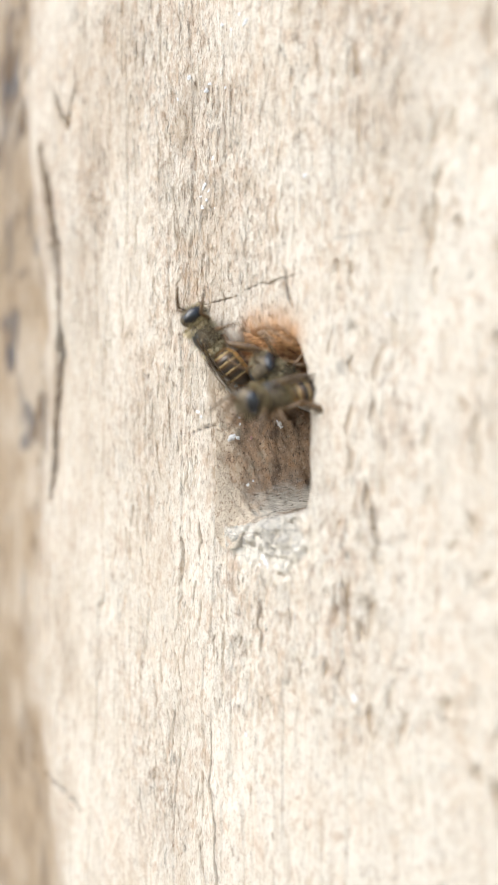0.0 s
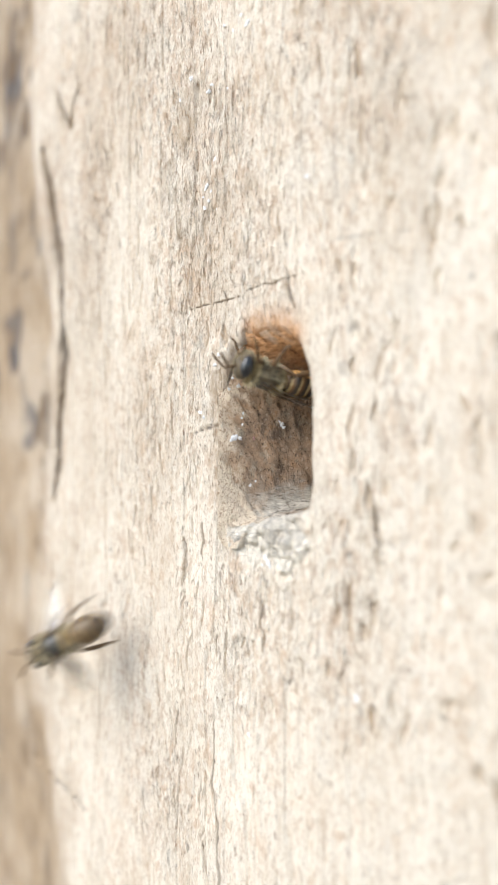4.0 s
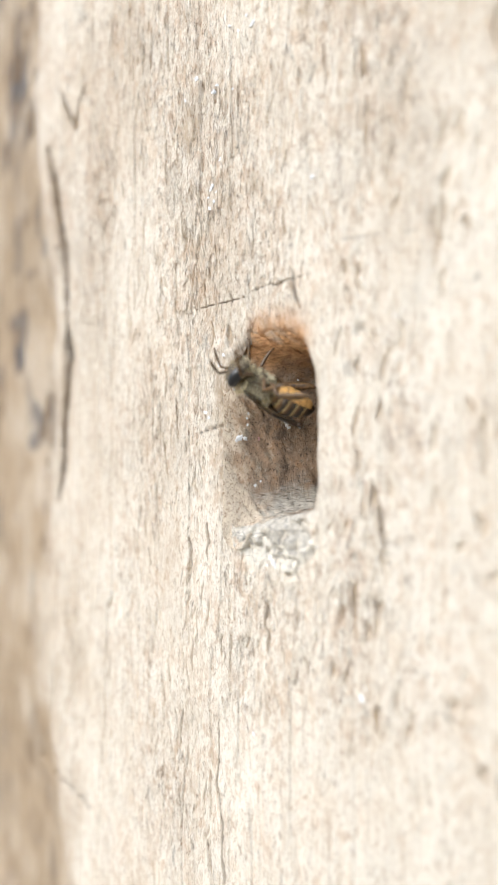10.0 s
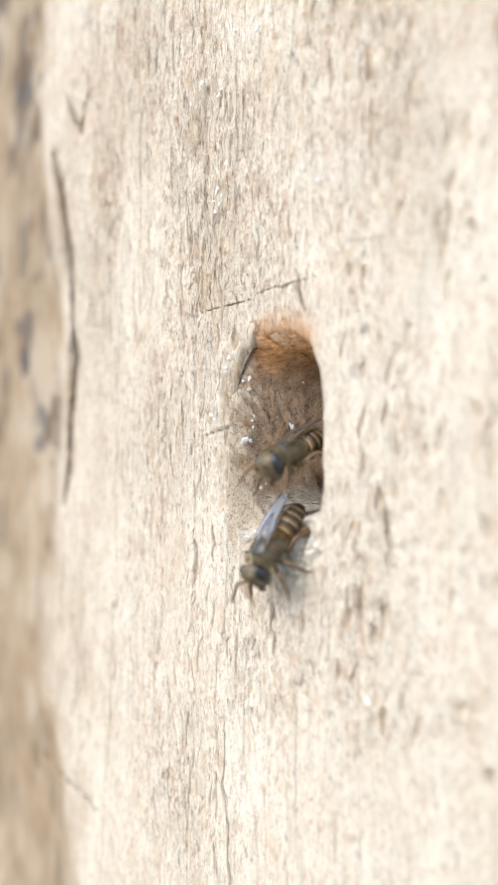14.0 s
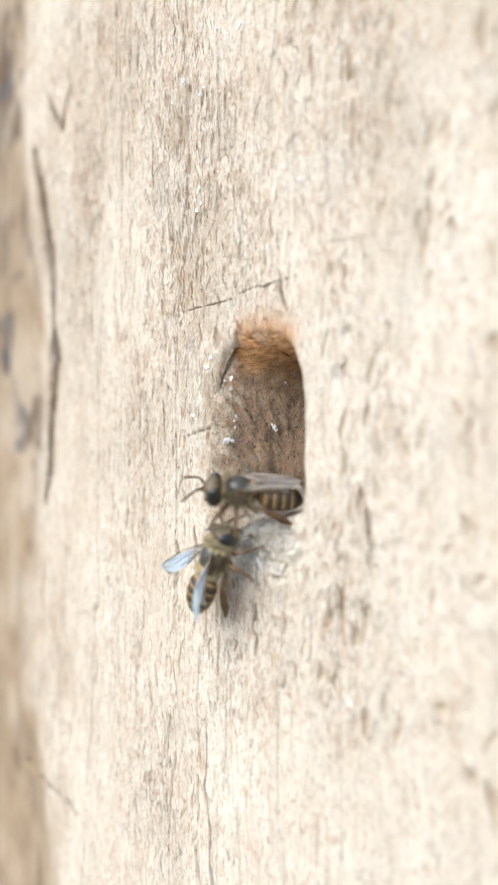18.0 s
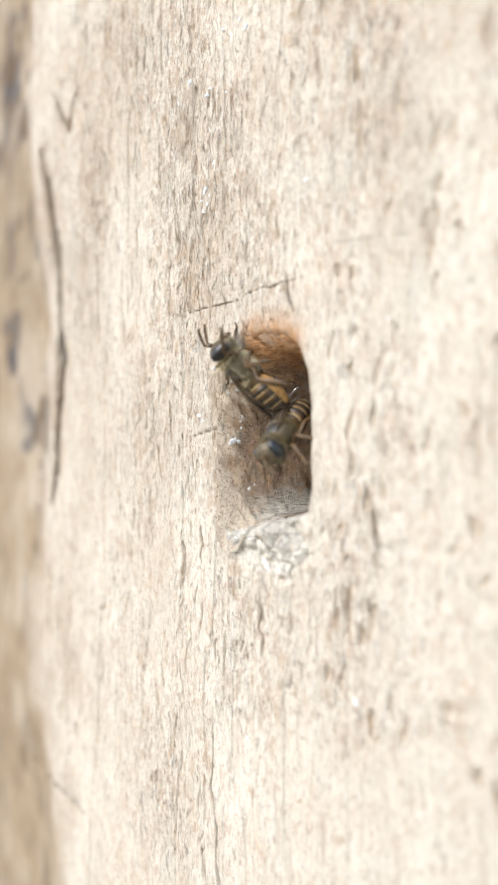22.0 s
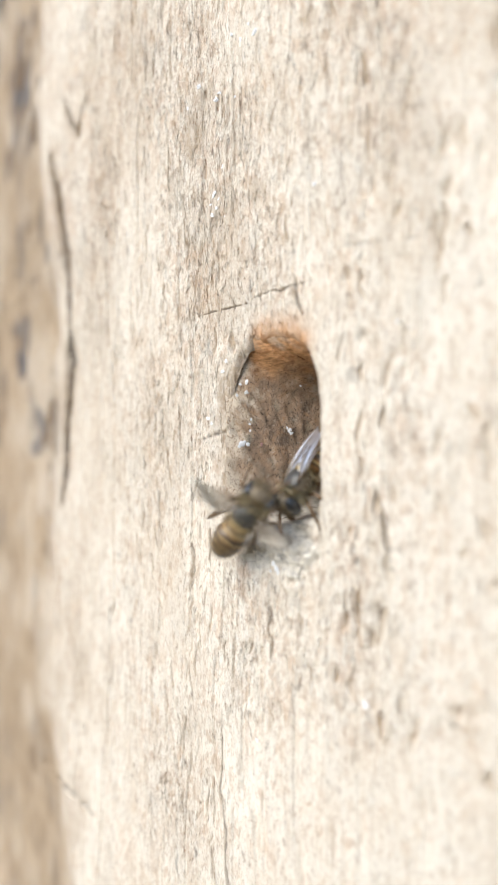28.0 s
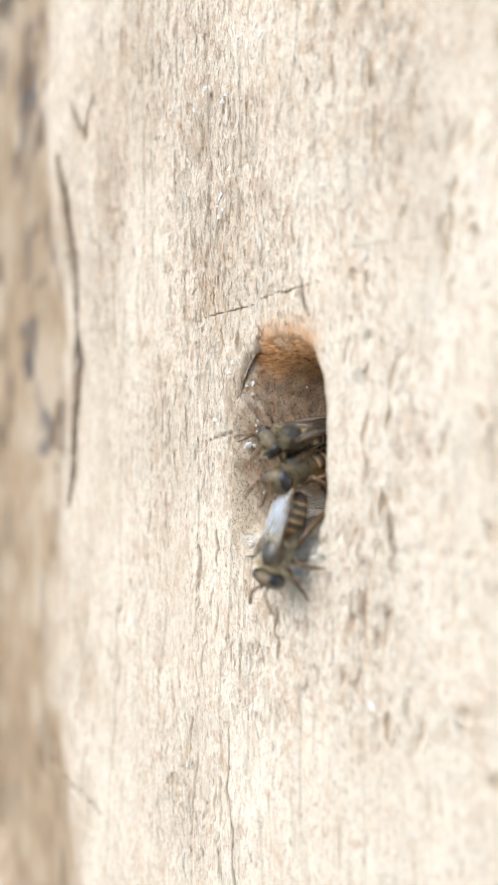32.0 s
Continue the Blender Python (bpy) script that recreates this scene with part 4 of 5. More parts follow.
def honeybee(label, spread=14.0, lift=6.0, bend=0.0, pollen=None):
    bee = tagged(new("honeybee"), label, "bee", "honeybees at the entrance")
    thorax = part("thorax", ball(1.9, 1.5, 1.45), DOWN, bee, "fuzzy greyish-tan thorax")
    part("scutum", ball(1.50, 1.25, 0.90, (0.1, 0, 0.60)), SCUTUM, thorax, "dark bare shield on the back")
    part("scutellum", ball(0.50, 1.08, 0.50, (-1.25, 0, 0.88), 16, 10), BAND, thorax, "cream-yellow rear ridge of the thorax")
    part("fuzz", hairs(1300, (1.9, 1.5, 1.45), (0, 0, 0), 0.62, 3, -0.95, 0.35, 0.034, 0.22), FUZZ, thorax, smooth=False)
    part("collar", hairs(950, (0.38, 1.52, 1.46), (1.55, 0, -0.02), 0.62, 8, -0.95, 0.0, 0.042), COLLAR, thorax, "cream collar of hair", smooth=False)
    part("rear_fringe", hairs(650, (0.5, 1.38, 1.28), (-1.3, 0, 0.05), 0.6, 9, -0.6, 0.4, 0.036), COLLAR, thorax, "cream fringe of hair", smooth=False)
    head = part("head", ball(0.98, 1.54, 1.48, (2.6, 0, -0.35), 20, 14, lambda p: Vector((p.x + 0.12 * p.z, p.y * (1 - 0.16 * max(0, -p.z / 1.38)), p.z * 1.05))), FACE, bee, "dark downy head")
    part("fuzz", hairs(700, (0.98, 1.44, 1.48), (2.6, 0, -0.36), 0.42, 4, -1.0, -0.3, 0.03, 0.7), FUZZ, head, smooth=False)
    for side in (1, -1):
        part("eye", ball(0.68, 0.50, 1.15, (2.62, 1.20 * side, -0.15), 16, 10), EYE, head, "glossy black eye")
        part("antenna", tube([(3.4, 0.35 * side, -0.15), (3.85, 0.62 * side, 0.25), (4.25, 0.85 * side, 0.45), (4.75, 1.15 * side, 0.15), (5.35, 1.5 * side, -0.3), (5.75, 1.7 * side, -0.7)],
                             [0.13, 0.12, 0.13, 0.14, 0.14, 0.10]), LEG, head, "bent dark antenna")
    part("mouthparts", tube([(3.1, 0, -1.2), (3.2, 0, -1.7), (3.05, 0, -2.15)], [0.42, 0.33, 0.10], 8), LEG, head)
    abdomen = part("abdomen", abdomen_mesh(), CHITIN, bee, "dark glossy abdomen with tan bands")
    abdomen.matrix_basis = Matrix.Translation(Vector((-1.45, 0, -0.15)) * MM) @ Euler((0, radians(bend), 0)).to_matrix().to_4x4()
    for k in range(4):
        s = (k + 1) / 5.4
        part("band", band_mesh(s - 0.004, s + 0.036 - 0.003 * k), BAND, abdomen, "tan ring of hair")
    for k in range(5):
        part("belly_plate", band_mesh(0.12 + 0.155 * k, 0.262 + 0.155 * k, 212, 328, 1.02), BELLY, abdomen, "yellow-brown belly plate")
    for side in (1, -1):
        for fore in (True, False):
            size = (6.7, 2.3, 0.6) if fore else (4.6, 1.65, 0.3)
            w = part("forewing" if fore else "hindwing", wing_mesh(*size), WING, bee, "clear brownish wing")
            if side < 0:
                for v in w.data.vertices:
                    v.co.y = -v.co.y
                w.data.flip_normals()
            vein = part("vein", vein_mesh(*size), VEIN, w)
            if side < 0:
                for v in vein.data.vertices:
                    v.co.y = -v.co.y
                vein.data.flip_normals()
            w.matrix_basis = wing_pose(side, fore, spread * (1 if fore else 1.35), lift - (0 if fore else 3))
        for kind in ("fore", "middle", "hind"):
            leg = part(kind + "leg" if kind != "middle" else "middle_leg", leg_mesh(kind, side), LEG, bee, "dark jointed leg")
            leg.matrix_basis = root_pose(kind, side)
            if kind == "hind" and pollen:
                part("pollen_load", ball(0.85, 0.42, 0.55, (-2.1, 2.05 * side, -0.15), 12, 8), pollen, leg, "packed pollen load")
    return bee


BEE_ROWS = [  # for each bee: seconds, place in mm, turn in degrees
    [
        (0, -5.8, -2.1, 8.4, 179, -50, -137), (0.1, -6.1, -2.6, 8.0, -129, -38, -139), (0.2, -6.9, -2.4, 7.6, -81, -8, -135),
        (0.4, -7.6, -2.4, 6.7, -79, 3, -135), (0.6, -7.6, -2.4, 6.6, -84, 5, -133), (0.7, -7.1, -8.9, 6.2, -89, 5, -135),
        (0.85, -18.7, -13.4, 5.7, -80, 0, -135), (1.15, -150.0, -25.0, 20.0, -93, -33, -149), (1.38, -115.0, -5.0, 165.0, -99, -58, -158),
        (1.6, -50.0, 3.4, 190.0, -90, -84, 180), (32, -50.0, 3.4, 190.0, -90, -84, 180),
    ],
    [
        (0, 49.0, 3.1, 223.0, 90, -84, 0), (2.1, 49.0, 3.1, 223.0, 90, -84, 0), (2.19, -115.0, -5.0, 165.0, 80, -65, 19),
        (2.29, -150.0, -25.0, -10.0, 84, -42, 27), (2.4, -82.0, 9.6, 2.5, 90, -20, 35), (2.5, -25.7, -8.5, 2.5, 100, -35, 35),
        (2.6, -11.2, -9.3, 2.8, 110, -20, 35), (2.7, -11.4, -8.3, -8.5, 110, -35, 35), (2.8, -4.9, -5.2, -13.3, 100, -45, 35),
        (2.9, -3.4, -3.3, -12.7, 55, -65, 35), (3, -2.9, -3.1, -12.4, 52, -76, 35), (3.15, -1.0, -2.3, -10.2, 68, -49, 50),
        (3.3, 1.1, 2.0, -8.5, 98, -16, 72), (3.38, 2.9, 6.5, -6.8, 35, -12, 83), (3.45, 4.8, 11.0, -5.0, -26, 0, 84),
        (3.9, 4.8, 27.0, -3.0, -26, 0, 84), (4.1, 13.4, 31.1, 34.0, -69, -29, 39), (4.3, 22.0, 35.2, 71.0, -90, -79, 0),
        (32, 22.0, 35.2, 71.0, -90, -79, 0),
    ],
    [
        (0, -16.0, 35.2, -20.0, 90, -79, 180), (4.9, -16.0, 35.2, -20.0, 90, -79, 180), (5.05, -5.5, 26.6, -10.5, 52, -41, -125),
        (5.2, 5.0, 18.0, -1.0, 58, 0, -107), (5.5, 1.4, -0.4, -2.6, 7, 17, -103), (6, 1.2, -1.0, -3.6, 8, 22, -113),
        (6.3, 1.6, 3.1, -2.9, 5, 15, -103), (6.5, 5.0, 12.0, -2.0, 58, 0, -107), (7.3, 5.0, 12.0, -2.0, 58, 0, -107),
        (7.5, 3.2, -0.4, -3.0, 2, 17, -103), (8, 2.7, 0.6, -2.6, 0, 12, -104), (8.5, 1.6, -0.4, -3.2, 7, 17, -103), (9, 1.1, -1.0, -3.5, 8, 23, -112),
        (9.2, 1.7, 0.9, -3.5, 7, 17, -103), (9.45, 5.0, 14.0, -2.0, 58, 0, -107), (9.82, -5.5, 24.6, -11.0, 52, -41, -125),
        (10.2, -16.0, 35.2, -20.0, 90, -79, 180), (12.3, -16.0, 35.2, -20.0, 90, -79, 180), (12.45, -5.5, 26.6, -10.5, 52, -41, -125),
        (12.6, 5.0, 18.0, -1.0, 58, 0, -107), (12.8, 1.4, 3.0, -0.9, 1, 14, -98), (13, 2.0, 0.1, -1.4, 9, 19, -102),
        (13.5, 1.6, -0.4, -3.2, 11, 21, -101), (14.1, 1.3, -0.4, -3.6, 9, 20, -101), (14.6, 5.0, 12.0, -1.0, 58, 0, -107),
        (15, -5.5, 23.6, -10.5, 52, -41, -125), (15.4, -16.0, 35.2, -20.0, 90, -79, 180), (18.3, -16.0, 35.2, -20.0, 90, -79, 180),
        (18.45, -5.5, 24.6, -10.5, 52, -41, -125), (18.6, 5.0, 14.0, -1.0, 58, 0, -107), (18.8, 3.1, 1.1, -1.9, -5, 15, -104),
        (19, 3.2, -0.4, -1.3, -6, 14, -104), (19.5, 2.5, -0.4, -1.4, -8, 11, -104), (20, 2.8, -0.4, -2.0, -17, 8, -105),
        (20.5, 1.8, -0.4, -3.4, -5, 15, -104), (21, 1.5, -0.4, -4.7, 10, 25, -100), (21.5, 2.1, 1.5, -0.8, 25, 33, -95),
        (22, 1.4, 0.5, -1.6, 27, 38, -91), (22.5, 1.6, 0.5, -1.1, 17, 35, -94), (23, 3.7, -0.5, -0.1, -26, 7, -62),
        (23.5, 3.0, 0.0, -0.0, 10, 46, -78), (24, 1.2, 0.1, 2.0, 43, 79, -77), (25, 1.9, 0.1, -0.6, 38, 79, -82), (25.5, 2.1, 0.2, -1.0, 25, 77, -94),
        (26.2, 2.0, 0.7, -1.9, 14, 69, -99), (27, 1.7, 1.3, -2.5, 1, 58, -104), (27.5, 1.9, 1.4, -3.7, -10, 55, -109),
        (28, 2.5, 0.8, -6.1, -8, 49, -117), (28.5, 1.5, 0.4, -8.4, -31, 43, -124), (29, 2.4, -0.4, -9.8, -34, 37, -135),
        (29.5, 2.3, -1.2, -9.2, -23, 52, -138), (30, 1.7, -1.8, -8.8, -17, 60, -141), (30.5, 1.6, -1.8, -9.5, -17, 60, -141),
        (31, 1.3, -2.3, -10.8, -17, 61, -141), (31.5, 1.2, -2.3, -11.3, -24, 65, -140), (32, 1.3, -2.8, -12.6, -20, 68, -122),
    ],
    [
        (0, 0.7, 2.0, 4.2, -158, -18, -108), (0.1, 0.7, 0.5, 5.3, 179, -37, -120), (0.2, -0.5, -1.9, 9.2, -138, -74, -127),
        (0.4, -0.7, -2.3, 9.5, -143, -66, -120), (0.6, -1.9, -2.7, 9.5, -143, -64, -110), (0.8, -1.9, -2.7, 9.7, -160, -61, -101),
        (1, -2.2, -3.0, 10.5, 159, -18, -77), (1.12, -1.9, -3.6, 10.2, -165, -17, -86), (1.17, -4.2, -7.5, 10.8, -126, -13, -104),
        (1.22, -6.5, -11.4, 11.4, -90, 0, -115), (1.4, -82.0, 9.6, 31.2, -91, -5, -135), (1.8, -150.0, -25.0, 20.0, -101, -38, -146),
        (2.1, -115.0, -5.0, 165.0, -107, -64, -152), (2.4, -41.0, 1.2, 201.0, 0, -90, 0), (26.7, -41.0, 1.2, 201.0, 0, -90, 0),
        (26.88, -115.0, -5.0, 165.0, 78, -81, 22), (27.09, -150.0, -25.0, -10.0, 84, -70, 29), (27.3, -3.7, -10.7, -27.0, 90, -60, 35),
        (27.5, -15.2, -9.5, -28.3, 100, -40, 35), (27.6, -22.0, -8.9, -28.7, 100, -42, 35), (27.7, -21.3, -9.2, -33.8, 100, -35, 35),
        (27.8, -14.9, -8.9, -14.4, 100, -55, 35), (27.9, -23.9, -8.4, -14.8, 100, -28, 35), (28, -0.9, -3.6, -9.0, 125, -47, -8),
        (28.1, -0.8, -3.2, -8.5, 121, -48, -4), (28.2, -1.2, -1.4, -7.9, 91, -44, 49), (28.3, -0.9, 1.5, -7.1, 94, -26, 69),
        (28.38, 2.0, 5.8, -5.6, 31, -17, 85), (28.45, 4.8, 10.0, -4.0, -26, 0, 84), (28.9, 4.8, 27.0, -2.0, -26, 0, 84),
        (29.1, 10.4, 31.1, -7.5, -69, -29, 39), (29.3, 16.0, 35.2, -13.0, -90, -79, 0), (32, 16.0, 35.2, -13.0, -90, -79, 0),
    ],
    [
        (0, 58.0, 5.6, 190.0, -90, -84, 180), (10.9, 58.0, 5.6, 190.0, -90, -84, 180), (11.08, -115.0, -5.0, 165.0, 69, -82, 32),
        (11.29, -150.0, -25.0, -10.0, 82, -66, 31), (11.5, -27.9, -9.8, -50.1, 90, -50, 36), (11.6, -17.7, -9.5, -35.5, 100, -55, 36),
        (11.7, -30.2, -8.0, -40.8, 100, -45, 36), (11.8, -17.5, -9.1, -22.7, 100, -40, 36), (11.9, -8.2, -9.5, -21.1, 100, -60, 36),
        (12, -13.2, -7.8, -51.2, 90, -62, 36), (12.15, -34.1, -5.3, -69.0, 90, -55, 36), (12.3, -27.0, -8.5, -39.4, 100, -42, 36),
        (12.4, -22.4, -8.8, -31.2, 100, -48, 36), (12.5, -12.9, -9.1, -21.1, 100, -50, 36), (12.6, -0.5, -5.2, -12.6, 90, -60, 36),
        (12.7, 0.5, -3.9, -9.7, 75, -80, 36), (13, 0.6, -3.6, -8.3, 131, -80, -18), (13.2, 0.4, -1.3, -7.2, 66, -57, 64),
        (13.35, 0.1, 3.0, -6.3, 98, -16, 72), (13.43, 2.4, 7.5, -5.1, 35, -12, 83), (13.5, 4.8, 12.0, -4.0, -26, 0, 84),
        (14, 4.8, 28.0, -2.0, -26, 0, 84), (14.17, -2.5, 30.4, 24.7, -59, -25, 53), (14.33, -9.7, 32.8, 51.3, -85, -61, 33),
        (14.5, -17.0, 35.2, 78.0, 90, -79, 180), (32, -17.0, 35.2, 78.0, 90, -79, 180),
    ],
    [
        (0, 17.0, 35.2, 85.0, -90, -79, 0), (15.2, 17.0, 35.2, 85.0, -90, -79, 0), (15.33, 12.7, 29.5, 58.0, 119, -60, -168),
        (15.47, 8.4, 23.7, 31.0, 142, -23, -142), (15.6, 4.1, 18.0, 4.0, 177, 0, -107), (16, 1.8, 2.0, 3.6, -179, -12, -109),
        (16.5, 1.4, 0.5, 5.1, 173, -19, -114), (16.8, 0.0, -0.6, 6.4, 176, -39, -133), (17, -0.1, -1.2, 5.5, -174, -40, -139),
        (17.2, 0.0, -2.1, 7.5, -148, -32, -140), (17.4, -0.5, -2.6, 7.4, -114, -28, -137), (17.5, -4.8, -11.0, 7.3, -91, -5, -136),
        (17.65, -82.0, 9.6, 19.9, -90, 0, -146), (18.03, -150.0, -25.0, 20.0, -99, -36, -154), (18.32, -115.0, -5.0, 165.0, -103, -63, -159),
        (18.6, 67.0, 8.6, 201.0, 0, -90, 0), (32, 67.0, 8.6, 201.0, 0, -90, 0),
    ],
    [
        (0, 2.6, -2.8, 1.8, -6, 9, -119), (0.1, 1.4, -2.0, 1.8, -15, 9, -117), (0.2, -1.9, -9.0, -2.5, -47, 15, -135),
        (0.3, -17.2, -12.4, -5.7, -60, 15, -145), (0.45, -82.0, 9.6, -11.9, -70, 15, -145), (0.83, -150.0, -25.0, 20.0, -85, -28, -160),
        (1.11, -115.0, -5.0, 165.0, -93, -62, -166), (1.4, -32.0, -0.4, 212.0, 90, -84, 0), (16.6, -32.0, -0.4, 212.0, 90, -84, 0),
        (16.75, -115.0, -5.0, 165.0, 83, -77, 17), (16.93, -150.0, -25.0, -10.0, 86, -68, 26), (17.1, -14.2, -10.7, -38.0, 90, -60, 34),
        (17.3, -4.7, -8.2, -22.8, 92, -85, 33), (17.4, -3.9, -4.0, -17.5, 74, -88, 31), (17.5, -4.6, -3.2, -16.9, 64, -88, 31),
        (17.8, -4.6, -3.0, -15.7, 43, -80, 34), (18, -3.2, -3.4, -13.9, 62, -67, 2), (18.2, -2.7, -3.7, -12.5, 72, -14, 26),
        (18.4, -2.5, -3.7, -13.1, 116, -8, 29), (18.6, 1.3, -2.7, -11.3, 120, -14, 35), (18.8, 2.5, 0.0, -9.9, 121, -15, 50),
        (19, 5.9, 6.1, -7.5, 115, -9, 65), (19.2, 5.4, 11.0, -6.7, 44, -11, 78), (19.4, 4.8, 16.0, -6.0, -26, 0, 84),
        (19.8, 4.8, 26.0, -3.0, -26, 0, 84), (19.93, -3.5, 29.1, -4.0, -59, -25, 53), (20.07, -11.7, 32.1, -5.0, -85, -61, 33),
        (20.2, -20.0, 35.2, -6.0, 90, -79, 180), (20.4, -20.0, 35.2, -6.0, 90, -79, 180), (20.5, -12.0, 29.5, -3.0, 115, -43, -165),
        (20.6, -3.9, 23.7, 0.0, 142, -14, -140), (20.7, 4.1, 18.0, 3.0, 177, 0, -107), (21, 2.0, 1.0, 4.1, 135, -9, -115),
        (21.5, 2.8, 3.0, 4.4, 135, -12, -106), (21.8, 0.4, 0.4, 4.9, 149, -31, -128), (22, -2.3, -1.2, 5.5, 157, -39, -137),
        (22.3, -2.3, -1.8, 5.5, -148, -20, -137), (22.5, -2.5, -2.5, 5.7, -110, -2, -137), (22.65, -2.1, -4.5, 5.8, -100, 0, -137),
        (22.75, -9.1, -11.6, 6.7, -90, 0, -140), (22.9, -82.0, 9.6, 18.9, -90, 0, -145), (23.18, -150.0, -25.0, 20.0, -100, -38, -153),
        (23.39, -115.0, -5.0, 165.0, -106, -66, -155), (23.6, -32.0, -0.4, 212.0, 90, -84, 0), (24.8, -32.0, -0.4, 212.0, 90, -84, 0),
        (24.98, -115.0, -5.0, 165.0, 80, -65, 19), (25.19, -150.0, -25.0, -10.0, 84, -42, 27), (25.4, -82.0, 9.6, -26.3, 90, -20, 35),
        (25.5, -31.5, -8.0, -19.0, 100, -10, 35), (25.7, -10.6, -8.6, -13.6, 100, -20, 35), (26, -0.7, -3.8, -9.0, 100, -35, 35),
        (26.3, 0.7, 0.0, -7.7, 101, -18, 61), (26.45, 2.8, 6.0, -6.3, 35, -16, 79), (26.6, 4.8, 12.0, -5.0, -26, 0, 84),
        (27, 4.8, 26.0, -2.0, -26, 0, 84), (27.1, -3.5, 29.1, -3.3, -59, -25, 53), (27.2, -11.7, 32.1, -4.7, -85, -61, 33),
        (27.3, -20.0, 35.2, -6.0, 90, -79, 180), (27.8, -20.0, 35.2, -6.0, 90, -79, 180), (27.9, -12.0, 29.5, -2.7, 115, -43, -165),
        (28, -3.9, 23.7, 0.7, 142, -14, -140), (28.1, 4.1, 18.0, 4.0, 177, 0, -107), (28.3, 1.5, 2.5, 5.0, 141, -12, -108),
        (28.5, 0.6, 0.8, 6.6, 140, -18, -115), (28.8, -2.2, -1.2, 7.9, 177, -51, -128), (29, -2.5, -2.1, 8.4, -159, -59, -134),
        (29.15, -2.7, -2.9, 8.8, -130, -49, -132), (29.3, -9.2, -11.6, 11.3, -92, -15, -139), (29.5, -82.0, 9.6, 29.2, -90, -5, -144),
        (29.86, -150.0, -25.0, 20.0, -100, -41, -152), (30.13, -115.0, -5.0, 165.0, -107, -68, -154), (30.4, -32.0, -0.4, 212.0, 90, -84, 0),
        (32, -32.0, -0.4, 212.0, 90, -84, 0),
    ],
    [
        (0, 20.0, 35.2, 1.0, -90, -79, 0), (0.8, 20.0, 35.2, 1.0, -90, -79, 0), (0.95, 12.5, 23.6, -0.5, 39, -47, -112),
        (1.1, 5.0, 12.0, -2.0, 58, 0, -107), (1.3, 3.2, 3.0, -2.0, -3, 14, -98), (1.5, 2.9, 1.1, -2.5, -5, 15, -103),
        (1.75, 2.6, -0.4, -2.5, -3, 17, -103), (2, 1.1, -1.0, -1.8, 9, 24, -112), (2.5, 1.0, -1.0, -2.1, 5, 24, -112),
        (2.65, 1.6, 0.0, -2.2, -25, 19, -85), (2.8, 1.8, -0.4, -2.4, 26, 37, -91), (3, 1.4, -0.4, -3.3, 17, 38, -90),
        (3.2, 2.1, -2.6, -4.1, -18, 46, -116), (3.35, -6.7, -10.5, -8.4, -73, 34, -133), (3.5, -82.0, 9.6, -27.3, -90, 30, -145),
        (3.86, -150.0, -25.0, 20.0, -100, -15, -156), (4.13, -115.0, -5.0, 165.0, -102, -50, -161), (4.4, -23.0, -1.7, 223.0, -90, -84, 180),
        (11.2, -23.0, -1.7, 223.0, -90, -84, 180), (11.35, -115.0, -5.0, 165.0, 64, -85, 37), (11.52, -150.0, -25.0, -10.0, 81, -72, 31),
        (11.7, -17.1, -10.5, -45.7, 90, -60, 36), (11.8, -7.0, -10.1, -31.0, 90, -62, 36), (11.9, -3.1, -9.5, -25.7, 125, -68, 8),
        (12, -13.8, -7.7, -42.6, 100, -62, 36), (12.15, -18.2, -10.4, -56.8, 90, -50, 36), (12.5, -33.0, -10.8, -78.6, 90, -80, 36),
        (12.86, -150.0, -25.0, 20.0, 72, -86, 39), (13.13, -115.0, -5.0, 165.0, -45, -89, 145), (13.4, -23.0, -1.7, 223.0, -90, -84, 180),
        (28.8, -23.0, -1.7, 223.0, -90, -84, 180), (29.01, -115.0, -5.0, 165.0, 50, -87, 50), (29.25, -150.0, -25.0, -10.0, 81, -79, 32),
        (29.5, -9.4, -10.4, -42.1, 91, -70, 35), (29.8, 1.3, -7.0, -23.3, 160, -90, -34), (30, 1.0, -3.4, -15.5, 179, -69, -114),
        (30.25, 1.9, -3.3, -13.5, -160, -75, -123), (30.5, 2.7, -2.3, -10.8, -103, -85, -141), (30.8, 2.6, -0.6, -6.2, -102, -80, -172),
        (31, 2.1, 0.3, -2.9, -111, -78, 178), (31.1, 1.8, 1.7, -1.6, -4, -68, 103), (31.2, 1.6, 3.0, -0.3, 30, -46, 103),
        (31.3, 3.2, 7.5, -0.2, 1, -21, 99), (31.4, 4.8, 12.0, 0.0, -26, 0, 84), (31.8, 4.8, 26.0, 0.0, -26, 0, 84), (32, 4.8, 30.0, 1.0, -26, 0, 84),
    ],
    [
        (0, -24.0, 35.2, 8.0, 90, -79, 180), (1.4, -24.0, 35.2, 8.0, 90, -79, 180), (1.47, -14.6, 29.5, 6.3, 115, -43, -165),
        (1.53, -5.3, 23.7, 4.7, 142, -14, -140), (1.6, 4.1, 18.0, 3.0, 177, 0, -107), (1.8, 1.9, 2.0, 5.0, 146, 2, -110),
        (2, 1.5, 1.5, 4.6, 142, 3, -113), (2.5, 1.3, 1.0, 4.6, 139, -2, -117), (3, 0.2, -0.1, 4.2, 155, -14, -131),
        (3.5, -0.2, -0.3, 4.1, 154, -16, -130), (4.2, -0.1, 1.0, 4.4, 180, -11, -120), (4.6, 3.7, 8.0, 3.0, 177, 0, -107),
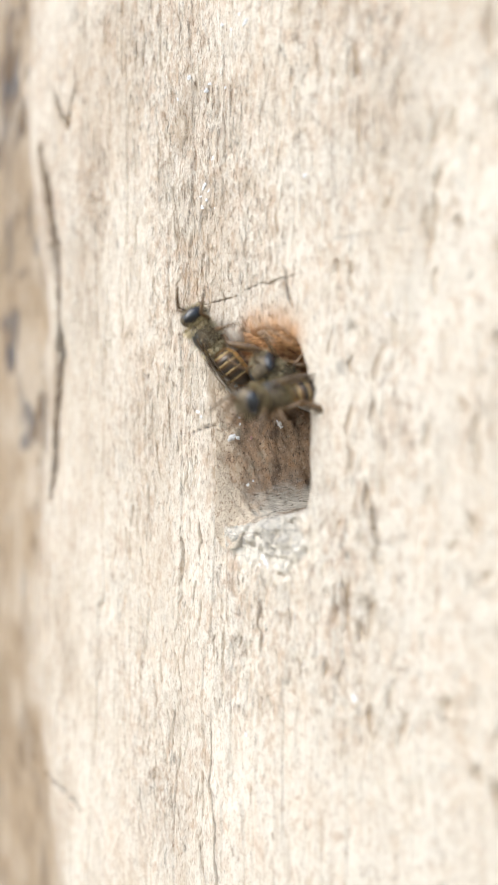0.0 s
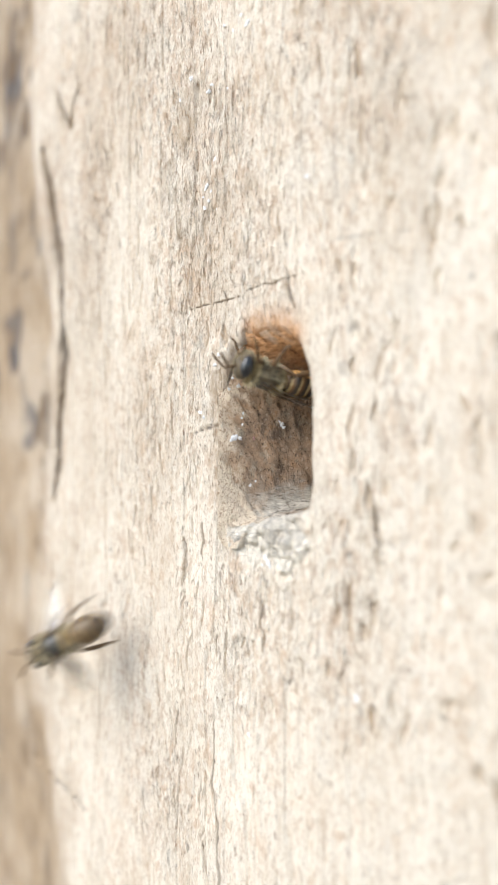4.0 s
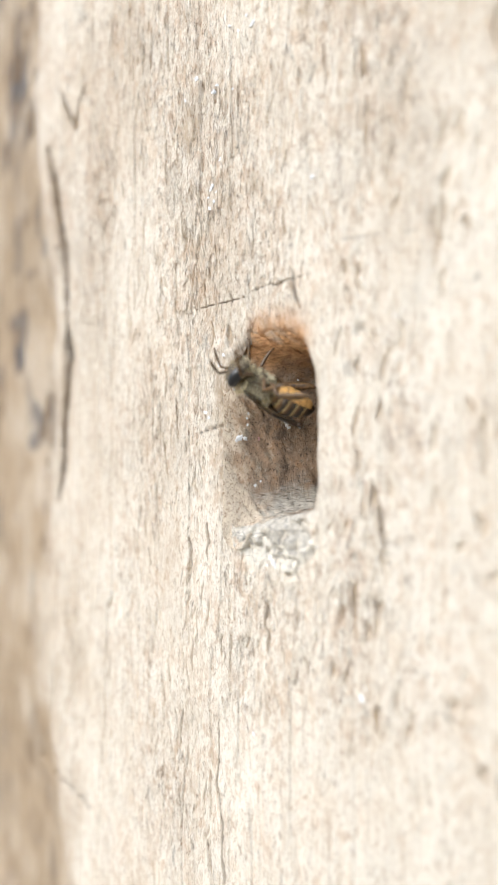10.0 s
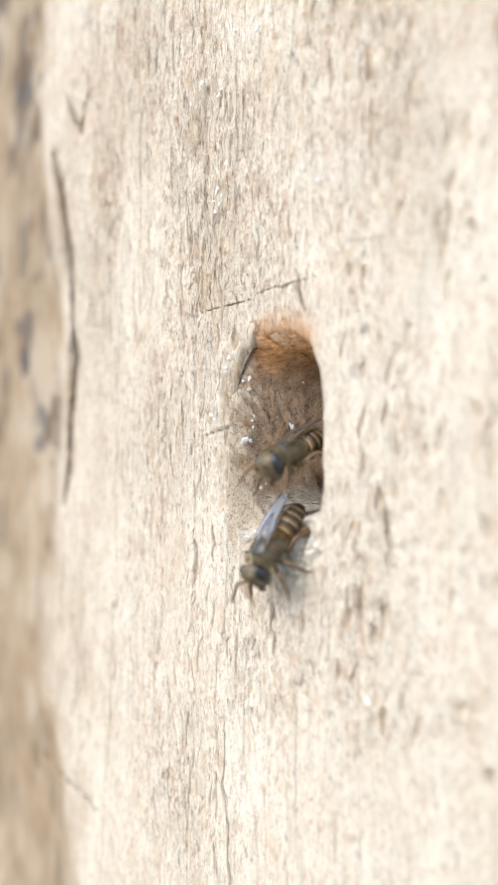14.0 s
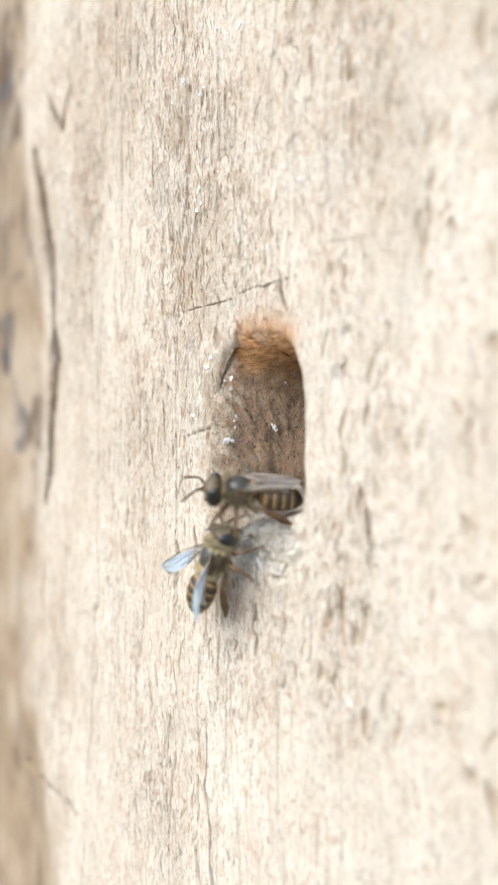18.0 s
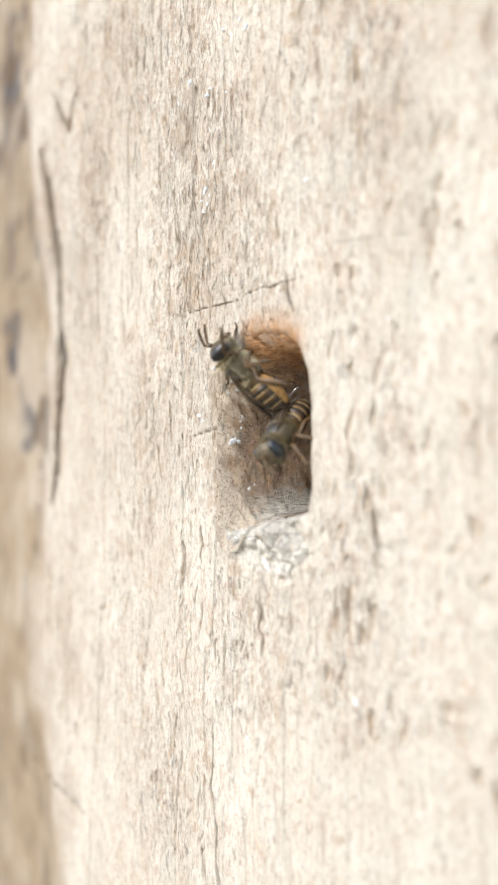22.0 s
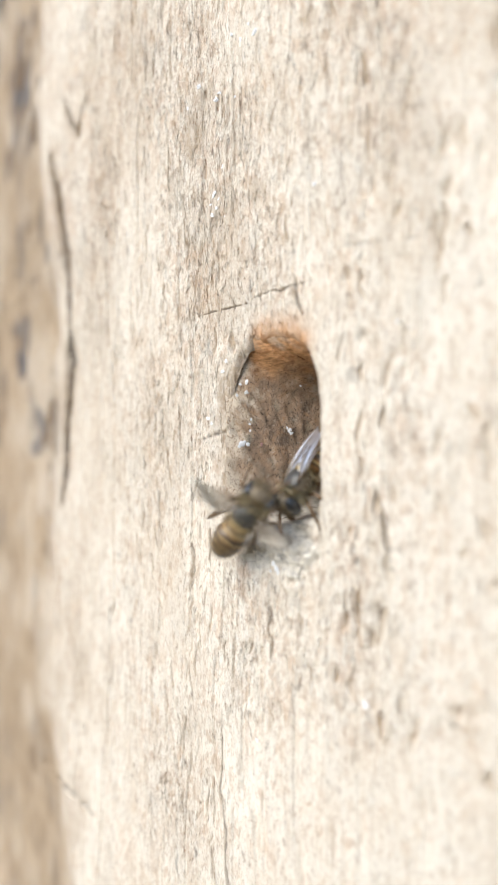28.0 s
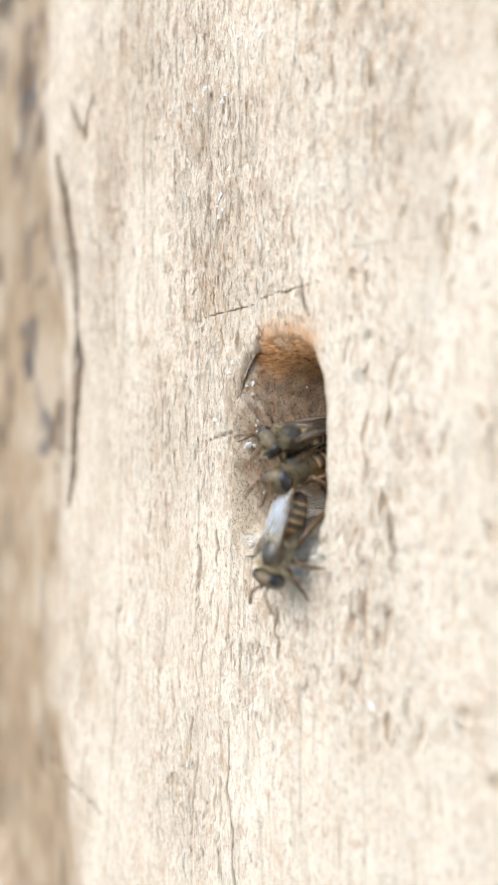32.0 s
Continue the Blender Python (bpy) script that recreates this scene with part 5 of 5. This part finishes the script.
        (5.3, 2.2, 4.5, 2.5, 174, -11, -99), (6, 3.1, 4.5, 2.7, 174, -11, -99), (7, 3.1, 4.5, 3.1, 178, -7, -100), (8, 2.9, 4.5, 3.1, 176, -8, -100),
        (8.6, 2.5, 4.0, 4.0, 141, -8, -99), (9, 2.1, 2.5, 4.7, 142, -4, -105), (9.5, 0.7, 1.0, 5.0, 141, -7, -115),
        (10, -1.3, -0.6, 3.3, 147, -27, -133), (10.5, -2.3, -2.0, 3.4, -153, -7, -120), (10.75, -2.7, -2.5, 3.8, -119, 3, -108),
        (11, -3.1, -3.0, 4.2, -84, 5, -92), (11.4, -3.9, -3.2, 4.6, -79, 6, -99), (11.6, -4.6, -2.9, 5.7, -81, 20, -134),
        (11.72, -11.1, -11.5, 5.6, -89, 10, -139), (11.9, -82.0, 9.6, 14.8, -90, 5, -144), (12.26, -150.0, -25.0, 20.0, -99, -32, -153),
        (12.53, -115.0, -5.0, 165.0, -104, -61, -158), (12.8, -14.0, -2.5, 190.0, 0, -90, 0), (32, -14.0, -2.5, 190.0, 0, -90, 0),
    ],
    [
        (0, 24.0, 35.2, 15.0, -90, -79, 0), (1.4, 24.0, 35.2, 15.0, -90, -79, 0), (1.55, 14.1, 26.6, 4.5, -3, -45, -94),
        (1.7, 4.2, 18.0, -6.0, 0, 0, -107), (2, 2.0, 0.6, -6.8, -5, 14, -118), (2.2, 1.9, 1.0, -8.1, -35, 17, -114),
        (2.35, 1.5, -1.1, -9.7, -36, 27, -132), (2.5, -0.2, -2.4, -11.1, -37, 33, -139), (2.7, -0.4, -2.4, -12.1, -36, 35, -139),
        (2.85, 0.2, -2.5, -13.4, -43, 48, -142), (3, 1.1, -2.8, -14.1, -55, 63, -145), (3.5, 0.5, -2.8, -15.6, -47, 56, -141),
        (3.75, 0.5, -3.2, -16.2, -44, 52, -137), (3.95, -9.3, -11.7, -19.4, -70, 30, -145), (4.15, -82.0, 9.6, -42.7, -90, 20, -145),
        (4.49, -150.0, -25.0, 20.0, -100, -26, -154), (4.75, -115.0, -5.0, 165.0, -106, -60, -156), (5, -5.0, -2.9, 201.0, 90, -84, 0),
        (32, -5.0, -2.9, 201.0, 90, -84, 0),
    ],
    [
        (0, -19.0, 35.2, 22.0, 90, -79, 180), (10, -19.0, 35.2, 22.0, 90, -79, 180), (10.13, -11.3, 29.5, 15.7, 115, -43, -165),
        (10.27, -3.6, 23.7, 9.3, 142, -14, -140), (10.4, 4.1, 18.0, 3.0, 177, 0, -107), (10.7, 1.4, 2.0, 4.8, 175, -17, -113),
        (11, 0.6, -1.5, 5.4, -173, -60, -120), (11.2, 0.4, -1.5, 5.7, -171, -60, -120), (11.4, -0.4, -1.2, 6.6, -163, -60, -124),
        (11.6, 0.1, -2.3, 8.8, -168, -80, -91), (11.8, -0.0, -3.0, 10.4, -158, -50, -80), (11.92, 0.0, -3.4, 10.6, -124, -22, -83),
        (12, -0.1, -5.0, 9.5, -122, -9, -89), (12.1, -14.1, -12.5, 10.2, -90, 0, -129), (12.25, -82.0, 9.6, 23.0, -90, 0, -144),
        (12.63, -150.0, -25.0, 20.0, -98, -33, -154), (12.91, -115.0, -5.0, 165.0, -101, -59, -160), (13.2, 4.0, -3.0, 212.0, -90, -84, 180),
        (32, 4.0, -3.0, 212.0, -90, -84, 180),
    ],
    [
        (0, 19.0, 35.2, 29.0, -90, -79, 0), (10.2, 19.0, 35.2, 29.0, -90, -79, 0), (10.35, 11.6, 26.6, 11.5, -3, -45, -94),
        (10.5, 4.2, 18.0, -6.0, 0, 0, -107), (10.8, 3.9, 3.5, -5.1, -2, 15, -103), (11, 3.5, 2.6, -4.5, 1, 18, -107),
        (11.5, 2.0, 2.0, -5.8, 2, 23, -109), (11.9, 1.4, 0.4, -8.5, 6, 47, -118), (12, 1.2, -0.0, -9.1, 4, 50, -121),
        (12.5, 1.4, -1.6, -12.1, 5, 50, -115), (13, 1.3, -1.6, -13.2, 4, 48, -114), (13.5, 0.8, -2.4, -13.3, 7, 48, -107),
        (15.5, 0.1, -2.8, -12.3, 12, 43, -98), (16, -0.4, -3.0, -12.3, 10, 39, -99), (16.5, 0.6, -2.6, -9.5, -37, 23, -143),
        (17, -1.1, -2.6, -9.2, -38, 8, -143), (17.5, -1.0, -2.6, -8.7, -40, 6, -142), (18, -0.7, -2.4, -7.1, -41, -6, -142),
        (18.5, -0.9, -2.4, -7.2, -40, 0, -141), (19, -1.8, -2.6, -8.4, -37, 22, -142), (19.3, -1.1, -2.2, -6.6, -45, -2, -143),
        (19.5, -0.8, -1.9, -5.2, -55, -30, -145), (19.7, -1.5, -0.8, -3.4, -74, -52, -153), (20, -2.8, 1.1, -1.8, -86, -62, -167),
        (20.2, -2.4, 3.0, 0.2, 20, -59, 108), (20.4, 0.5, 4.0, 0.4, 68, -21, 84), (20.5, 2.6, 8.5, -0.3, 20, -10, 89),
        (20.6, 4.8, 13.0, -1.0, -26, 0, 84), (21, 4.8, 26.0, 0.0, -26, 0, 84), (21.2, 11.9, 30.6, 14.5, -69, -29, 39),
        (21.4, 19.0, 35.2, 29.0, -90, -79, 0), (22.8, 19.0, 35.2, 29.0, -90, -79, 0), (22.95, 12.0, 26.6, 12.5, 39, -47, -112),
        (23.1, 5.0, 18.0, -4.0, 58, 0, -107), (23.25, 4.1, 9.8, -4.7, 12, 4, -101), (23.4, 3.2, 1.6, -5.5, -35, 11, -100),
        (23.7, 3.2, -0.6, -5.7, -10, 9, -103), (24, 2.3, -1.0, -5.7, -7, 7, -103), (24.5, 1.7, -1.4, -6.3, -8, 8, -109),
        (25, 1.2, -1.6, -6.6, -7, 8, -111), (25.4, 0.4, -2.0, -6.8, -43, 5, -120), (25.5, -8.6, -9.5, -16.6, -64, 66, -137),
        (25.65, -82.0, 9.6, -42.7, -90, 40, -145), (26.03, -150.0, -25.0, 20.0, -101, -11, -156), (26.32, -115.0, -5.0, 165.0, -105, -51, -160),
        (26.6, 13.0, -2.6, 223.0, 0, -90, 0), (32, 13.0, -2.6, 223.0, 0, -90, 0),
    ],
    [
        (0, -23.0, 35.2, 36.0, 90, -79, 180), (11.7, -23.0, 35.2, 36.0, 90, -79, 180), (11.8, -14.0, 29.5, 25.0, 115, -43, -165),
        (11.9, -4.9, 23.7, 14.0, 142, -14, -140), (12, 4.1, 18.0, 3.0, 177, 0, -107), (12.2, 0.1, 1.5, 5.6, 175, -17, -113),
        (12.5, -1.1, -0.7, 6.9, -165, -57, -126), (12.8, -2.8, -2.0, 8.3, -139, -67, -124), (13, -3.4, -3.0, 9.9, 132, -62, -82),
        (13.4, -3.4, -3.0, 9.6, -168, -71, -105), (13.6, -3.0, -4.6, 10.1, -117, -46, -115), (13.75, -9.6, -12.8, 12.8, -92, -20, -139),
        (13.9, -82.0, 9.6, 34.3, -90, -10, -144), (14.26, -150.0, -25.0, 20.0, -99, -44, -152), (14.53, -115.0, -5.0, 165.0, -107, -69, -154),
        (14.8, 22.0, -1.8, 190.0, 90, -84, 0), (32, 22.0, -1.8, 190.0, 90, -84, 0),
    ],
    [
        (0, 23.0, 35.2, 43.0, -90, -79, 0), (18.2, 23.0, 35.2, 43.0, -90, -79, 0), (18.3, 16.7, 29.5, 29.7, 119, -60, -168),
        (18.4, 10.4, 23.7, 16.3, 142, -23, -142), (18.5, 4.1, 18.0, 3.0, 177, 0, -107), (18.7, 2.0, 1.5, 5.5, 140, -17, -114),
        (18.85, 0.4, -0.1, 5.5, 136, -29, -128), (19, -0.2, -0.8, 5.0, 139, -31, -134), (19.5, -0.7, -1.1, 5.1, 143, -33, -133),
        (19.8, -1.0, -1.9, 6.5, -155, -51, -132), (20, -1.1, -2.8, 7.6, -126, -66, -125), (20.3, -1.5, -2.9, 9.1, -125, -58, -134),
        (20.5, -1.8, -3.1, 10.2, -125, -50, -139), (20.7, -1.8, -3.7, 10.5, -114, -40, -139), (20.82, -9.6, -12.4, 14.0, -90, -15, -145),
        (21, -82.0, 9.6, 37.4, -90, -10, -145), (21.4, -150.0, -25.0, 20.0, -97, -39, -154), (21.7, -115.0, -5.0, 165.0, -101, -62, -161),
        (22, 31.0, -0.6, 201.0, -90, -84, 180), (32, 31.0, -0.6, 201.0, -90, -84, 180),
    ],
    [
        (0, -18.0, 35.2, 50.0, 90, -79, 180), (26.2, -18.0, 35.2, 50.0, 90, -79, 180), (26.3, -10.6, 29.5, 34.3, 115, -43, -165),
        (26.4, -3.3, 23.7, 18.7, 142, -14, -140), (26.5, 4.1, 18.0, 3.0, 177, 0, -107), (26.8, 0.3, 0.5, 6.0, 175, -20, -118),
        (27.1, -2.0, -1.6, 7.6, -174, -39, -132), (27.3, -2.3, -3.5, 7.8, -114, -20, -134), (27.5, -6.8, -10.4, 7.8, -90, -2, -140),
        (27.6, -20.6, -13.3, 9.5, -90, 0, -145), (27.7, -82.0, 9.6, 21.0, -90, 0, -145), (28.06, -150.0, -25.0, 20.0, -99, -36, -153),
        (28.33, -115.0, -5.0, 165.0, -104, -63, -158), (28.6, 40.0, 1.0, 212.0, 0, -90, 0), (32, 40.0, 1.0, 212.0, 0, -90, 0),
    ],
    [
        (0, 18.0, 35.2, 57.0, -90, -79, 0), (27.9, 18.0, 35.2, 57.0, -90, -79, 0), (28.05, 11.5, 26.6, 28.0, 39, -47, -112),
        (28.2, 5.0, 18.0, -1.0, 58, 0, -107), (28.4, 1.9, 2.0, 0.4, -4, 14, -98), (28.6, 2.1, 0.1, -1.6, 6, 26, -99),
        (28.8, 0.9, 0.0, -3.6, 21, 42, -89), (29, 0.5, -0.4, -4.3, 11, 43, -79), (29.2, 0.4, 1.0, -3.7, 4, 33, -95),
        (29.4, 1.0, 4.0, -2.8, -4, 17, -94), (29.6, 5.0, 14.0, -2.0, 58, 0, -107), (29.9, 11.5, 24.6, 27.5, 39, -47, -112),
        (30.2, 18.0, 35.2, 57.0, -90, -79, 0), (30.9, 18.0, 35.2, 57.0, -90, -79, 0), (31.05, 11.5, 26.6, 27.5, 39, -47, -112),
        (31.2, 5.0, 18.0, -2.0, 58, 0, -107), (31.5, 0.9, 4.0, -2.7, 0, 13, -98), (31.8, 1.4, 1.1, -4.6, 0, 15, -102),
        (32, 1.5, 0.1, -4.8, 4, 17, -102),
    ],
    [
        (0, -22.0, 35.2, 64.0, 90, -79, 180), (28.9, -22.0, 35.2, 64.0, 90, -79, 180), (29.05, -8.5, 24.6, 32.0, 52, -41, -125),
        (29.2, 5.0, 14.0, 0.0, 58, 0, -107), (29.35, 3.5, 8.1, -0.5, -5, 3, -103), (29.5, 2.1, 2.2, -1.0, -69, 8, -104),
        (30, 1.3, 1.6, -1.2, -45, 10, -106), (30.5, 1.2, 1.8, -1.5, -74, 8, -108), (30.8, 0.9, 6.0, -0.9, -68, 7, -96),
        (31.2, 0.9, 6.0, -1.0, -73, 7, -96), (31.5, 0.7, 1.4, -1.1, -77, 6, -112), (32, 0.6, 0.6, -1.4, -51, 7, -110),
    ],
]
BEE_LOOKS = [  # label, spread of the wings, bend of the abdomen, pollen, when it beats its wings, when it holds them out (spread, lift)
    ("tan and black striped honeybee beside the slot", 1, 4, None, [(0.66, 1.0)], []),
    ("tan and black striped honeybee with pale yellow pollen loads", 4, 10, YELLOW_POLLEN, [(2.3, 2.95)], [(2.96, 3.2, 52, 12)]),
    ("tan and black striped honeybee facing out of the slot", 3, 3, None, [], []),
    ("tan and black striped honeybee on the upper rim", 2, 6, None, [(1.12, 1.5), (27.2, 28.15)], []),
    ("tan and black striped honeybee with orange pollen loads", 6, 6, ORANGE_POLLEN, [(11.4, 12.62)], [(12.68, 13.3, 40, 22)]),
    ("tan and black striped honeybee on the upper rim", 2, 3, None, [(17.42, 17.8)], []),
    ("tan and black striped honeybee at the slot", 6, 8, None, [(0.12, 0.5), (17.1, 17.45), (22.6, 22.95), (25.3, 26.1), (29.15, 29.6)], [(17.5, 18.6, 46, 14)]),
    ("tan and black striped honeybee facing out of the slot", 8, 5, None, [(3.15, 3.6), (11.6, 12.4), (29.3, 29.98)], [(2.75, 3.1, 14, 26), (30.02, 30.4, 30, 15)]),
    ("tan and black striped honeybee clinging to the roof of the slot", 0, 2, None, [(11.62, 12.0)], []),
    ("tan and black striped honeybee on the grey sill", 0, 3, None, [(3.7, 4.1)], []),
    ("tan and black striped honeybee on the upper rim of the slot", 1, 3, None, [(11.95, 12.4)], []),
    ("tan and black striped honeybee with wings folded, on the grey sill", 1, 2, None, [(25.42, 25.9)], []),
    ("tan and black striped honeybee on the upper rim of the slot", 5, 14, None, [(13.55, 14.0)], []),
    ("tan and black striped honeybee clinging to the roof of the slot", 1, 3, None, [(20.72, 21.1)], []),
    ("tan and black striped honeybee at the slot", 1, 3, None, [(27.2, 27.9)], []),
    ("tan and black striped honeybee facing out of the slot", 6, 5, None, [], [(28.8, 29.2, 14, 28)]),
    ("tan and black striped honeybee facing out of the slot", 1, 3, None, [], []),
]
first = honeybee(BEE_LOOKS[0][0])
swarm = [first] + [copy_thing(first, Matrix()) for _ in BEE_LOOKS[1:]]
for bee, (label, spread, bend, pollen, flights, held) in zip(swarm, BEE_LOOKS):
    tagged(bee, label)
    for ob in bee.children:
        kind = ob.name.split(".")[0]
        if kind in ("forewing", "hindwing"):
            side = 1 if ob.location.y > 0 else -1
            fore = kind == "forewing"
            ob.matrix_basis = wing_pose(side, fore, spread * (1 if fore else 1.35), 6 if fore else 3)
        elif kind == "abdomen":
            ob.matrix_basis = Matrix.Translation(Vector((-1.45, 0, -0.15)) * MM) @ Euler((0, radians(bend), 0)).to_matrix().to_4x4()
        elif kind == "hindleg" and pollen:
            side = 1 if ob.location.y > 0 else -1
            part("pollen_load", ball(0.9, 0.5, 0.6, (-2.1, 2.05 * side, -0.15), 12, 8), pollen, ob, "packed pollen load")


def gait(rows):
    """When a bee steps: about five times a second while it moves, seldom while it stands."""
    out = [0.0]
    for a, b in zip(rows, rows[1:]):
        way = math.dist(a[1:4], b[1:4])
        count = max(1, min(12, round(way / 2.2)))
        if b[0] - a[0] > 4:
            count = 1
        out += [a[0] + (b[0] - a[0]) * (i + 1) / count for i in range(count)]
    times = []
    for t in out:
        if not times or t - times[-1] > 0.07:
            times.append(t)
    times[-1] = 32.0
    return times


def motions():
    """All that moves besides the camera: the bees, their legs and their wings."""
    for k, (bee, rows, looks) in enumerate(zip(swarm, BEE_ROWS, BEE_LOOKS)):
        walk(bee, [(t, pose(x * MM, y * MM, z * MM, rx, ry, rz)) for t, x, y, z, rx, ry, rz in rows])
        spread, flights, held = looks[1], looks[4], looks[5]
        steps = gait(rows)
        for ob in bee.children:
            kind = ob.name.split(".")[0]
            side = 1 if ob.location.y > 0 else -1
            if kind in ("foreleg", "middle_leg", "hindleg"):
                name = kind.replace("leg", "").strip("_")
                phase = {"fore": 0, "middle": 1, "hind": 0}[name] + (side > 0)
                seat = root_pose(name, side)
                rnd = random.Random(k * 31 + phase * 7 + len(name))
                walk(ob, [(t, seat @ pose(0, 0, 0, rnd.uniform(-10, 6) * side, 8 * ((i + phase) % 2) - 4, (11 if (i + phase) % 2 else -11) * side + rnd.uniform(-6, 6))) for i, t in enumerate(steps)])
            elif kind in ("forewing", "hindwing") and (flights or held):
                fore = kind == "forewing"
                rest = wing_pose(side, fore, spread * (1 if fore else 1.35), 6 if fore else 3)
                beat = [(0.0, rest)]
                spans = sorted(flights + held)
                for n, (t0, t1, *pose_held) in enumerate(spans):
                    after_flight = n > 0 and t0 - spans[n - 1][1] < 0.2
                    before_hold = n + 1 < len(spans) and spans[n + 1][0] - t1 < 0.2
                    if pose_held:
                        wide = wing_pose(side, fore, pose_held[0] * (1 if fore else 1.2), pose_held[1])
                        beat += ([] if after_flight else [(t0 - 0.12, rest)]) + [(t0, wide), (t1, wide)] + ([] if before_hold else [(t1 + 0.15, rest)])
                        continue
                    a, b = round(t0 * FPS), round(t1 * FPS)
                    if a > 1 and not after_flight:
                        beat.append(((a - 2) / FPS, rest))
                    beat += [(f / FPS, wing_pose(side, fore, 62 if f % 2 else 78, 34 if f % 2 else -30)) for f in range(max(a, 1), b)]
                    if not before_hold:
                        beat.append(((b + 2) / FPS, rest))
                beat.append((32.0 if beat[-1][0] < 32 else beat[-1][0] + 0.1, rest))
                clean = [beat[0]]
                for row in beat[1:]:
                    if row[0] > clean[-1][0] + 0.02:
                        clean.append(row)
                walk(ob, clean)


motions()
